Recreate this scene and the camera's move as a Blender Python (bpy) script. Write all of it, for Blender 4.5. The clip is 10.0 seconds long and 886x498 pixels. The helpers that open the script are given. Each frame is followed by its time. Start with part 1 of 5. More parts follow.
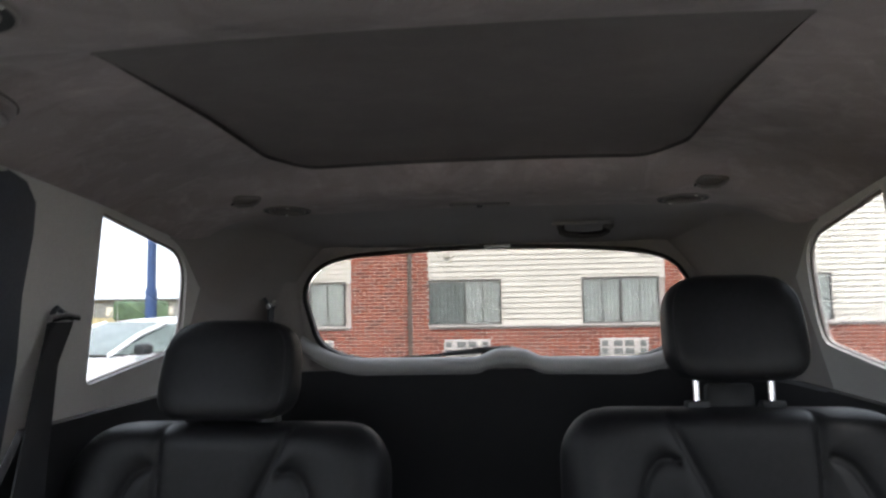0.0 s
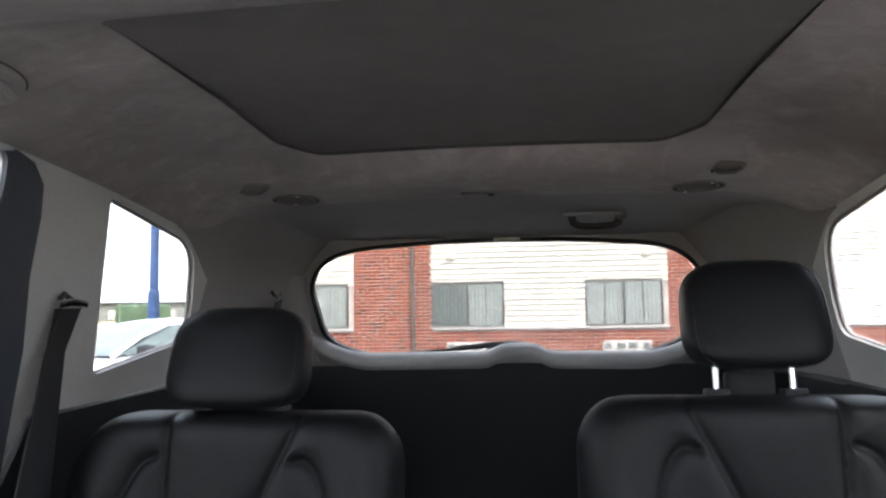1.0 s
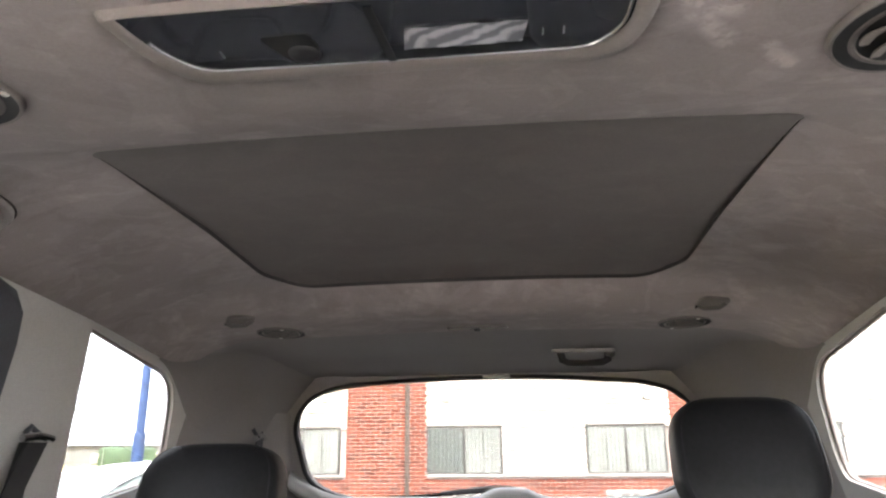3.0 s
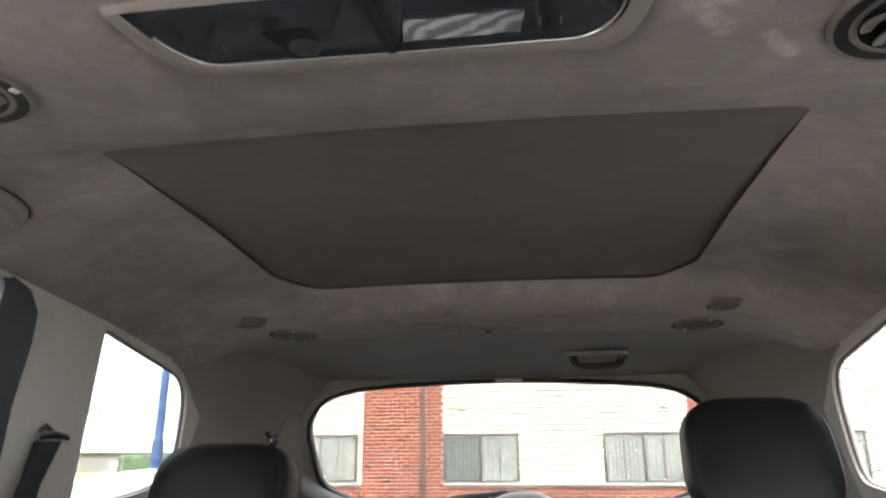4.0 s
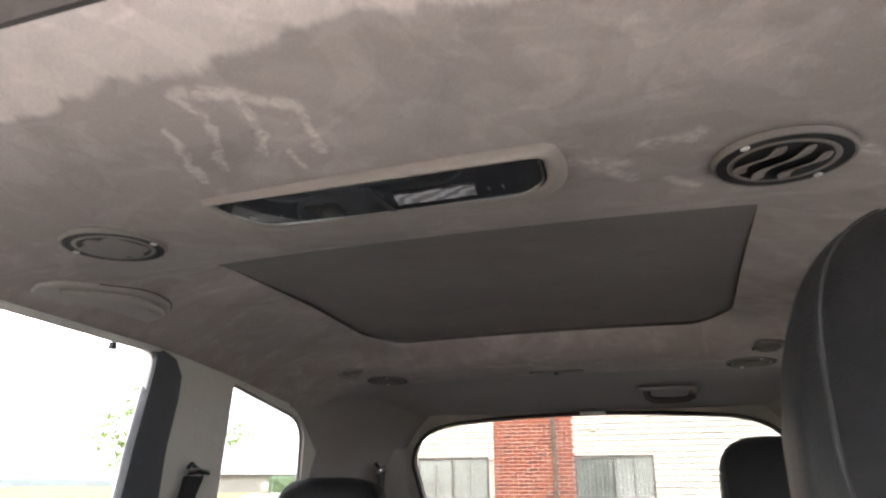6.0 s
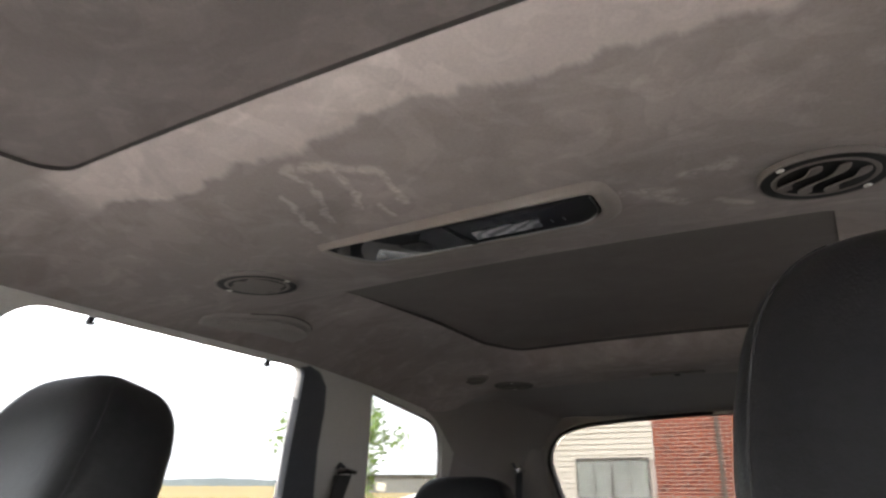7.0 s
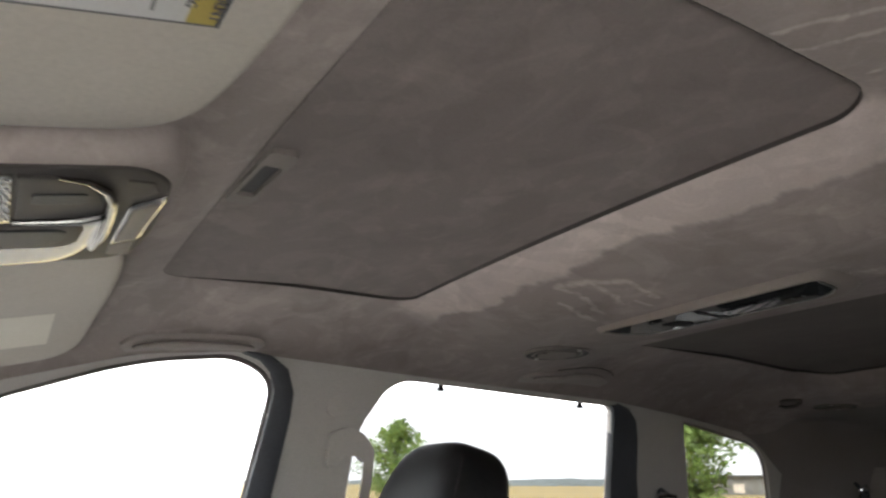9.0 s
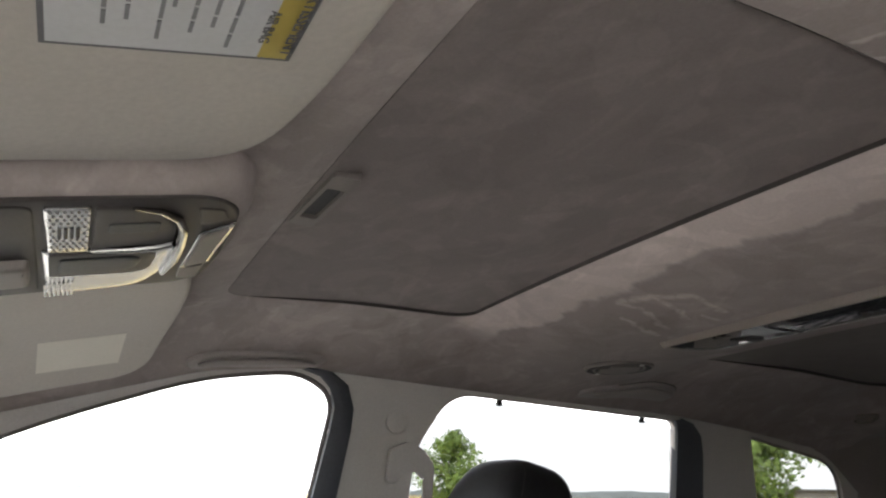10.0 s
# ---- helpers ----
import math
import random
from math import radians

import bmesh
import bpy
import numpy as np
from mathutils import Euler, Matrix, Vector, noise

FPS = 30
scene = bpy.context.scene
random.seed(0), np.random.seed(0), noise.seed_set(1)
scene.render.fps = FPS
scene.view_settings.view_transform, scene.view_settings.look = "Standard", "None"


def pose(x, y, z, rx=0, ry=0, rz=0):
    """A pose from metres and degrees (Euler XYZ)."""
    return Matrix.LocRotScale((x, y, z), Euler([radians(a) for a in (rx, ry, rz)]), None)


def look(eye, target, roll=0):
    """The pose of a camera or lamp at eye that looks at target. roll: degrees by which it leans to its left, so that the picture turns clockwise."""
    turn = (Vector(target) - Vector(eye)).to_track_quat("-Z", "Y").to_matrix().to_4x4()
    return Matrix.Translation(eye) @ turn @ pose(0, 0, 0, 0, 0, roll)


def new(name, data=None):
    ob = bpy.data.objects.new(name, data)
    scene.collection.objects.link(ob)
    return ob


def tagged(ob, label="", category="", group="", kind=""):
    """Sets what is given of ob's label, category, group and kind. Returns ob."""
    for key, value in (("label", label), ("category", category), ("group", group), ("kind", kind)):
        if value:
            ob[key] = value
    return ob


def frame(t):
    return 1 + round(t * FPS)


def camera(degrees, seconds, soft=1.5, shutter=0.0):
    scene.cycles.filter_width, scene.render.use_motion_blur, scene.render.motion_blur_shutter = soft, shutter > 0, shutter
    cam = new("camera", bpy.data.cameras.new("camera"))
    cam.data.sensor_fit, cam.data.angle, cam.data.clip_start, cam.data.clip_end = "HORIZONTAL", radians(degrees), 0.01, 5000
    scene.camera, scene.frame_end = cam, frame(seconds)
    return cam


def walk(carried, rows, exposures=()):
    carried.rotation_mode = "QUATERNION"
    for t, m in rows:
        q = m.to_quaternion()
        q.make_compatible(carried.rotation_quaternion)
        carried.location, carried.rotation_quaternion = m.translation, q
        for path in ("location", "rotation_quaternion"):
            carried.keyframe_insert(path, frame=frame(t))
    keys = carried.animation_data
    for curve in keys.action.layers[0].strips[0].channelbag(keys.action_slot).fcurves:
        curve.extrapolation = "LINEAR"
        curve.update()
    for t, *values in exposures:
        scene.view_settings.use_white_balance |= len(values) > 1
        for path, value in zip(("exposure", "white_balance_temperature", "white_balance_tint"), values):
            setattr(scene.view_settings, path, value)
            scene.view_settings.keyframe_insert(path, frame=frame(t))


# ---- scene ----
cam = camera(65.2, 10.0, soft=2.3, shutter=0.4)
# seconds, place, yaw, pitch, roll
PATH = [
    (0, 0.0820, 0.7232, 1.4224, 6.383, 4.509, 0.930),
    (0.5, 0.0407, 0.7084, 1.3541, 6.470, 4.761, 0.626),
    (1, 0.0597, 0.7434, 1.3943, 6.541, 4.808, 0.885),
    (1.5, 0.0759, 0.7459, 1.4328, 6.525, 5.470, 0.935),
    (2, 0.0817, 0.7343, 1.4439, 6.275, 13.695, 0.540),
    (2.5, 0.0793, 0.7451, 1.4112, 6.234, 16.270, 0.455),
    (4, 0.0951, 0.7540, 1.3683, 7.633, 17.084, 0.212),
    (4.5, 0.0919, 0.7408, 1.3698, 10.291, 17.769, 0.119),
    (5, 0.1229, 0.6925, 1.3652, 13.332, 18.424, 0.042),
    (5.2, 0.1611, 0.6600, 1.3733, 15.143, 18.393, 0.035),
    (6.5, 0.3004, 0.5343, 1.3873, 22.296, 19.083, 0.050),
    (7, 0.3684, 0.4995, 1.3824, 30.957, 18.778, -0.103),
    (7.5, 0.4621, 0.4902, 1.4153, 38.063, 18.647, 0.125),
    (8, 0.5209, 0.4764, 1.4324, 42.562, 18.695, -0.031),
    (8.5, 0.5518, 0.4204, 1.4303, 50.400, 18.737, -0.609),
    (9, 0.5804, 0.3596, 1.4355, 57.847, 18.704, -0.372),
    (9.5, 0.5853, 0.3447, 1.4376, 60.816, 19.106, -0.980),
    (10, 0.5750, 0.3513, 1.4447, 62.159, 19.488, -0.899),
]
# seconds, stops, kelvin, tint
EXPOSURES = [(0.0, 1.58, 6100, 12), (1.0, 2.1, 6000, 12), (1.6, 2.1, 5800, 13), (2.0, 2.45, 5950, 9), (2.5, 3.0, 6500, 16), (4.0, 2.45, 6500, 11), (5.0, 2.52, 6500, 12), (6.5, 2.15, 6600, 14), (7.0, 1.6, 6600, 13), (7.5, 1.48, 6600, 13), (8.0, 1.75, 6600, 13), (8.5, 1.8, 6600, 12), (9.0, 1.05, 6600, 12), (9.5, 0.85, 6600, 13), (10.0, 0.8, 6600, 13)]
walk(cam, [(t, pose(x, y, z, 90 + pitch, roll, yaw)) for t, x, y, z, yaw, pitch, roll in PATH], EXPOSURES)

# ---- sky and sun: a bright overcast day ----
world = bpy.data.worlds.new("overcast_sky")
scene.world = world
world.use_nodes = True
wn, wl = world.node_tree.nodes, world.node_tree.links
wn.clear()
sky = wn.new("ShaderNodeTexSky")
sky.sky_type, sky.sun_disc = "NISHITA", False
sky.sun_elevation, sky.sun_rotation = radians(50), radians(160)
sky.dust_density, sky.air_density, sky.altitude = 6.0, 1.2, 200
grey = wn.new("ShaderNodeMix")
grey.data_type = "RGBA"
grey.inputs[0].default_value = 0.75
grey.inputs[7].default_value = (9.0, 9.2, 9.6, 1)
back = wn.new("ShaderNodeBackground")
back.inputs[1].default_value = 0.42
wout = wn.new("ShaderNodeOutputWorld")
wl.new(sky.outputs[0], grey.inputs[6])
wl.new(grey.outputs[2], back.inputs[0])
wl.new(back.outputs[0], wout.inputs[0])
sun = new("sun", bpy.data.lights.new("sun", "SUN"))
sun.data.energy, sun.data.angle, sun.data.color = 5.0, radians(12), (1.0, 0.96, 0.9)
sun.matrix_world = look((7, -20, 25), (0, 0, 0))


# ---- materials ----
def material(name, base, rough=0.6, metal=0.0, scale=40.0, amount=0.25, bump=0.1, coarse=4.0, spread=0.2, bump_scale=None, sheen=0.0, coat=0.0, random_by=""):
    """Base colour varied by two noises (coarse stains, fine grain), with fine relief."""
    m = bpy.data.materials.new(name)
    m.use_nodes = True
    n, l = m.node_tree.nodes, m.node_tree.links
    b = n["Principled BSDF"]
    b.inputs["Roughness"].default_value, b.inputs["Metallic"].default_value = rough, metal
    b.inputs["Sheen Weight"].default_value, b.inputs["Coat Weight"].default_value = sheen, coat
    co = n.new("ShaderNodeTexCoord")
    fine, big = n.new("ShaderNodeTexNoise"), n.new("ShaderNodeTexNoise")
    fine.inputs["Scale"].default_value, big.inputs["Scale"].default_value = scale, coarse
    fine.inputs["Detail"].default_value = big.inputs["Detail"].default_value = 4
    l.new(co.outputs["Object"], fine.inputs["Vector"])
    l.new(co.outputs["Object"], big.inputs["Vector"])
    a, c = n.new("ShaderNodeMapRange"), n.new("ShaderNodeMapRange")
    for q, src, k in ((a, fine, amount), (c, big, spread)):
        l.new(src.outputs["Fac"], q.inputs[0])
        q.inputs[1].default_value, q.inputs[2].default_value = 0.3, 0.7
        q.inputs[3].default_value, q.inputs[4].default_value = 1 - k, 1 + k
    mul = n.new("ShaderNodeMath")
    mul.operation = "MULTIPLY"
    l.new(a.outputs[0], mul.inputs[0])
    l.new(c.outputs[0], mul.inputs[1])
    value = mul.outputs[0]
    hue = n.new("ShaderNodeHueSaturation")
    hue.inputs["Color"].default_value = (*base, 1)
    l.new(value, hue.inputs["Value"])
    if random_by:
        if random_by == "object":
            src = n.new("ShaderNodeObjectInfo").outputs["Random"]
        else:
            src = n.new("ShaderNodeNewGeometry").outputs["Random Per Island"]
        r = n.new("ShaderNodeValToRGB")
        els = r.color_ramp.elements
        els[0].color, els[1].color = (base[0] * 0.72, base[1] * 0.8, base[2] * 0.85, 1), (*base, 1)
        els[0].position, els[1].position = 0.05, 0.2
        e = els.new(0.9)
        e.color = (base[0] * 1.25, base[1] * 1.3, base[2] * 1.2, 1)
        l.new(src, r.inputs[0])
        l.new(r.outputs[0], hue.inputs["Color"])
    l.new(hue.outputs[0], b.inputs["Base Color"])
    if bump:
        bn = n.new("ShaderNodeBump")
        bn.inputs["Strength"].default_value, bn.inputs["Distance"].default_value = bump, 0.002
        t = fine
        if bump_scale:
            t = n.new("ShaderNodeTexNoise")
            t.inputs["Scale"].default_value = bump_scale
            t.inputs["Detail"].default_value = 3
            l.new(co.outputs["Object"], t.inputs["Vector"])
        l.new(t.outputs["Fac"], bn.inputs["Height"])
        l.new(bn.outputs[0], b.inputs["Normal"])
    return m


def glass_material(name, tint, gloss=0.06):
    """A thin pane: clear with a tint, and a faint mirror that grows at grazing angles."""
    m = bpy.data.materials.new(name)
    m.use_nodes = True
    n, l = m.node_tree.nodes, m.node_tree.links
    n.clear()
    t, g, mix, f, o, p = (n.new("ShaderNode" + k) for k in ("BsdfTransparent", "BsdfGlossy", "MixShader", "LayerWeight", "OutputMaterial", "Math"))
    t.inputs[0].default_value = (*tint, 1)
    g.inputs["Roughness"].default_value = 0.02
    f.inputs[0].default_value = 0.5
    p.operation, p.inputs[1].default_value = "POWER", 4.0
    l.new(f.outputs["Facing"], p.inputs[0])
    l.new(p.outputs[0], mix.inputs[0])
    l.new(t.outputs[0], mix.inputs[1])
    l.new(g.outputs[0], mix.inputs[2])
    l.new(mix.outputs[0], o.inputs[0])
    return m


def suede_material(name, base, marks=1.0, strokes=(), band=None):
    """Brushed suede: soft patches of nap with ragged edges; strokes: finger marks (ax, ay, bx, by, width); band: nap
    rubbed light between two y, its sheen in front light put into the colour.
    """
    m = material(name, base, 0.95, 0, 320, 0.05, 0.06, 2.0, 0.05, sheen=0.06)
    n, l = m.node_tree.nodes, m.node_tree.links
    b = n["Principled BSDF"]
    b.inputs["Specular IOR Level"].default_value = 0.1
    hue = [k for k in n if k.bl_idname == "ShaderNodeHueSaturation"][0]
    co = [k for k in n if k.bl_idname == "ShaderNodeTexCoord"][0]
    out = hue.outputs[0]

    def math_node(op, *ins):
        k = n.new("ShaderNodeMath")
        k.operation = op
        for i, v in enumerate(ins):
            if isinstance(v, (int, float)):
                k.inputs[i].default_value = v
            else:
                l.new(v, k.inputs[i])
        return k.outputs[0]

    def span(v, lo, hi, a, c):
        r = n.new("ShaderNodeMapRange")
        r.interpolation_type = "SMOOTHSTEP"
        for i, q in enumerate((lo, hi, a, c)):
            r.inputs[1 + i].default_value = q
        l.new(v, r.inputs[0])
        return r.outputs[0]

    def noise_at(scale, det, dist, off):
        t = n.new("ShaderNodeTexNoise")
        t.inputs["Scale"].default_value, t.inputs["Detail"].default_value, t.inputs["Distortion"].default_value = scale, det, dist
        t.inputs["Roughness"].default_value = 0.5
        mp = n.new("ShaderNodeMapping")
        mp.inputs["Location"].default_value = (off, off * 0.3, 0.4)
        l.new(co.outputs["Object"], mp.inputs[0])
        l.new(mp.outputs[0], t.inputs["Vector"])
        return t.outputs["Fac"]

    def shade_by(factor):
        nonlocal out
        h = n.new("ShaderNodeHueSaturation")
        l.new(out, h.inputs["Color"])
        l.new(factor, h.inputs["Value"])
        out = h.outputs[0]

    def swipe(angle, sx, sy, det, dist, off):
        """Streaked noise: long soft strokes in one direction."""
        t = n.new("ShaderNodeTexNoise")
        t.inputs["Scale"].default_value, t.inputs["Detail"].default_value, t.inputs["Distortion"].default_value = 1.0, det, dist
        mp = n.new("ShaderNodeMapping")
        mp.inputs["Location"].default_value = (off, off * 0.7, 0.2)
        mp.inputs["Rotation"].default_value = (0, 0, radians(angle))
        mp.inputs["Scale"].default_value = (sx, sy, sy)
        l.new(co.outputs["Object"], mp.inputs[0])
        l.new(mp.outputs[0], t.inputs["Vector"])
        return t.outputs["Fac"]

    for scale, lo, hi, gain, dist, det, off in ((2.6, 0.46, 0.62, 1.12, 0.8, 4, 5.1), (7.0, 0.54, 0.59, 1.15, 1.8, 5, 11.3), (4.6, 0.53, 0.62, 0.86, 1.2, 5, 2.7), (17.0, 0.57, 0.63, 1.10, 1.9, 5, 7.7)):
        shade_by(span(noise_at(scale, det, dist, off), lo, hi, 1.0, 1 + (gain - 1) * marks))
    for angle, sx, sy, lo, hi, gain, off in ((25, 6.5, 13.0, 0.55, 0.61, 1.12, 3.1), (-55, 9.0, 17.0, 0.58, 0.64, 1.14, 8.4), (80, 6.0, 11.0, 0.56, 0.64, 0.88, 6.2)):
        shade_by(span(swipe(angle, sx, sy, 3, 0.9, off), lo, hi, 1.0, 1 + (gain - 1) * marks))
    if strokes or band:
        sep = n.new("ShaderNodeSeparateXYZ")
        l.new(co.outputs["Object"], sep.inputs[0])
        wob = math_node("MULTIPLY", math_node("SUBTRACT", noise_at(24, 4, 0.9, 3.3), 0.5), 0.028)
    # the gain holds both the rubbed nap and its sheen towards the windscreen
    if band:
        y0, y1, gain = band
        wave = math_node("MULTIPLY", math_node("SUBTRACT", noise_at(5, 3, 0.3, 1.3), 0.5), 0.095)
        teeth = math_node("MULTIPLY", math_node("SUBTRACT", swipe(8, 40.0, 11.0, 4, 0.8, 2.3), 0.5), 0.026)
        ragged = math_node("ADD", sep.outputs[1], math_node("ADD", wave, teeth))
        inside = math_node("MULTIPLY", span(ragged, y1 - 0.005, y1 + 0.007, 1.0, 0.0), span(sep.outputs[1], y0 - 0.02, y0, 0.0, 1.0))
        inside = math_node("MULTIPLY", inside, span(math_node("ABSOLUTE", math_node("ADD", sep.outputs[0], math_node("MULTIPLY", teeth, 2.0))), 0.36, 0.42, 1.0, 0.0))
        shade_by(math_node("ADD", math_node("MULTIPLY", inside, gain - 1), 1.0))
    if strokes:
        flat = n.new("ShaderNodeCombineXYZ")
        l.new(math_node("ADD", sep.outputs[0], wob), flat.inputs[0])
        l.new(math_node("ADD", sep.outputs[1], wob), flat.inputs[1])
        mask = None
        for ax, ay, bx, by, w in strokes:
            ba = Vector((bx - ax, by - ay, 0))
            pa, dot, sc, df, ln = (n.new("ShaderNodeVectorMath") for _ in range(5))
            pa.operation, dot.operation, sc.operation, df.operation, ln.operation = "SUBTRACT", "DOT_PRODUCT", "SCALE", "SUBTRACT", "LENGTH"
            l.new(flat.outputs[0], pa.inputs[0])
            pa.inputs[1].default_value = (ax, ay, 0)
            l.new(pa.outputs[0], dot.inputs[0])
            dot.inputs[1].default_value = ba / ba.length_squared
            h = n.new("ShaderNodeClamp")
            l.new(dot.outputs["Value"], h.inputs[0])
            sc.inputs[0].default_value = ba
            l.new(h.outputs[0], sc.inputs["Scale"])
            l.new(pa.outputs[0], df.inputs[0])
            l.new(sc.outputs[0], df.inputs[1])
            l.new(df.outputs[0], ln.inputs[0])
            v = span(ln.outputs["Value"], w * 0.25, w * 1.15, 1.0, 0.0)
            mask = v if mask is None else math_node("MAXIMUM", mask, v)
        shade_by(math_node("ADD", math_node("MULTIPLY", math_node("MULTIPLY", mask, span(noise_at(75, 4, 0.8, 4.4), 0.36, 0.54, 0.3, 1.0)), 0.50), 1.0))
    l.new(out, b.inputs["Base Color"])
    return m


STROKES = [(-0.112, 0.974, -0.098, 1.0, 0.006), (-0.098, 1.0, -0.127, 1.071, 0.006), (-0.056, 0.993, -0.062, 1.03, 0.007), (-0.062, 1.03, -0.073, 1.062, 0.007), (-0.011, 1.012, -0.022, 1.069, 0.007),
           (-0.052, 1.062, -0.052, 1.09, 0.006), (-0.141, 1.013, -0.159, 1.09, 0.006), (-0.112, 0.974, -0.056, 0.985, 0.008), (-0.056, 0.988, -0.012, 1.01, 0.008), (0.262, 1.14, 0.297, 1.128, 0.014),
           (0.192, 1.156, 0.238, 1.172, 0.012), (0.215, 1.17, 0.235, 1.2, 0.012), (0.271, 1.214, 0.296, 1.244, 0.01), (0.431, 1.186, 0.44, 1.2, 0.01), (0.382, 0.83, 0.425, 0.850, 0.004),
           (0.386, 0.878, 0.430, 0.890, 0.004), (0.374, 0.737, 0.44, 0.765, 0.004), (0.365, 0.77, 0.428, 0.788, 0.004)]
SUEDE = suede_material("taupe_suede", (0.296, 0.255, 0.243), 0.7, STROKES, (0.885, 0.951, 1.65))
SHADE = suede_material("rear_sunshade_fabric", (0.140, 0.122, 0.113), 0.25)
SHADE_FRONT = suede_material("front_sunshade_fabric", (0.185, 0.158, 0.150), 0.6)
PILLAR = material("grey_pillar_plastic", (0.48, 0.462, 0.442), 0.7, 0, 300, 0.06, 0.15, 5, 0.05)
HATCH = material("grey_hatch_plastic", (0.245, 0.224, 0.214), 0.65, 0, 300, 0.08, 0.15, 4, 0.08)
HATCH_TOP = material("dark_grey_hatch_trim", (0.235, 0.214, 0.203), 0.65, 0, 300, 0.08, 0.15, 4, 0.08)
LEDGE = material("grey_ledge_plastic", (0.37, 0.358, 0.347), 0.4, 0, 300, 0.05, 0.1, 4, 0.05)
VISOR = material("beige_visor_vinyl", (0.50, 0.46, 0.415), 0.75, 0, 240, 0.05, 0.15, 5, 0.05)
VISOR_GREY = material("taupe_handle_plastic", (0.30, 0.268, 0.254), 0.65, 0, 300, 0.06, 0.1, 6, 0.06)
TRIM = material("taupe_trim_plastic", (0.215, 0.188, 0.174), 0.6, 0, 350, 0.06, 0.1, 6, 0.06)
CONSOLE = material("dark_taupe_console", (0.058, 0.051, 0.049), 0.55, 0, 350, 0.06, 0.1, 6, 0.06)
PALE_LABEL = material("pale_visor_label", (0.70, 0.66, 0.58), 0.6, 0, 300, 0.03, 0.0, 20, 0.03)
CONSOLE.node_tree.nodes["Principled BSDF"].inputs["Specular IOR Level"].default_value = 0.15
EDGE = material("dark_gap_shade", (0.045, 0.038, 0.036), 0.8, 0, 300, 0.1, 0.1, 6, 0.06)
HOOKS = material("dark_taupe_plastic", (0.13, 0.115, 0.107), 0.5, 0, 300, 0.1, 0.1, 6, 0.06)
BONNET = material("red_bonnet_paint", (0.40, 0.16, 0.14), 0.35, 0, 20, 0.03, 0.0, 2, 0.03, coat=0.5)
BLACK = material("black_plastic", (0.022, 0.022, 0.024), 0.6, 0, 300, 0.15, 0.2, 5, 0.1)
LEATHER = material("black_leather", (0.010, 0.010, 0.011), 0.46, 0, 120, 0.2, 0.2, 6, 0.15, bump_scale=520)
LEATHER.node_tree.nodes["Principled BSDF"].inputs["Specular IOR Level"].default_value = 0.22
SEAM = material("dark_stitching", (0.01, 0.01, 0.011), 0.8, 0, 400, 0.2, 0.2)
RUBBER = material("black_rubber", (0.012, 0.012, 0.013), 0.7, 0, 200, 0.1, 0.1)
FRAME = material("dark_door_frame", (0.06, 0.066, 0.078), 0.5, 0, 200, 0.1, 0.1)
CHROME = material("chrome", (0.75, 0.75, 0.76), 0.12, 1.0, 50, 0.03, 0.0, 3, 0.03)
SATIN = material("satin_silver", (0.30, 0.298, 0.293), 0.28, 1.0, 90, 0.05, 0.05, 5, 0.05)
METAL = material("polished_console_metal", (0.27, 0.268, 0.266), 0.2, 1.0, 90, 0.05, 0.05, 5, 0.05)
GLOSS = material("gloss_black_panel", (0.040, 0.043, 0.052), 0.11, 0, 60, 0.05, 0.0, 4, 0.05, coat=0.3)
PANEL = material("mirror_gloss_panel", (0.042, 0.044, 0.051), 0.03, 0, 60, 0.05, 0.0, 4, 0.05, coat=1.0)
PANEL.node_tree.nodes["Principled BSDF"].inputs["IOR"].default_value = 2.1
# streaked pale colour that stands for a window mirrored in the gloss insert
GLINT = material("painted_window_reflection", (0.66, 0.65, 0.67), 0.22, 0.25, 150, 0.5, 0.0, 70, 0.45)
fn, fl = GLINT.node_tree.nodes, GLINT.node_tree.links
wave, ramp = fn.new("ShaderNodeTexWave"), fn.new("ShaderNodeValToRGB")
turned = fn.new("ShaderNodeMapping")
turned.inputs["Rotation"].default_value = (0, 0, radians(62))
wave.inputs["Scale"].default_value, wave.inputs["Distortion"].default_value, wave.inputs["Detail"].default_value, wave.inputs["Detail Scale"].default_value = 26, 7, 4, 1.2
ramp.color_ramp.elements[0].color, ramp.color_ramp.elements[1].color = (0.26, 0.26, 0.28, 1), (0.68, 0.66, 0.69, 1)
ramp.color_ramp.elements[0].position, ramp.color_ramp.elements[1].position = 0.25, 0.8
fl.new([k for k in fn if k.bl_idname == "ShaderNodeTexCoord"][0].outputs["Object"], turned.inputs[0])
fl.new(turned.outputs[0], wave.inputs["Vector"])
fl.new(wave.outputs["Fac"], ramp.inputs[0])
fl.new(ramp.outputs[0], fn["Principled BSDF"].inputs["Base Color"])
VENT = material("dark_taupe_vent_plastic", (0.165, 0.144, 0.133), 0.55, 0, 350, 0.06, 0.1, 6, 0.06)
BEZEL = material("pale_taupe_bezel", (0.255, 0.22, 0.202), 0.55, 0, 350, 0.06, 0.1, 6, 0.06)
LENS = material("pale_lamp_lens", (0.62, 0.60, 0.56), 0.25, 0, 200, 0.06, 0.2, 8, 0.05)
BELT = material("black_webbing", (0.02, 0.02, 0.022), 0.8, 0, 500, 0.3, 0.5)
CARPET = material("black_carpet", (0.012, 0.012, 0.012), 0.95, 0, 400, 0.4, 0.6)
PAPER = material("white_label", (0.56, 0.56, 0.57), 0.5, 0, 300, 0.03, 0.0, 20, 0.03)
YELLOW = material("yellow_label", (0.44, 0.34, 0.07), 0.5, 0, 300, 0.03, 0.0, 20, 0.03)
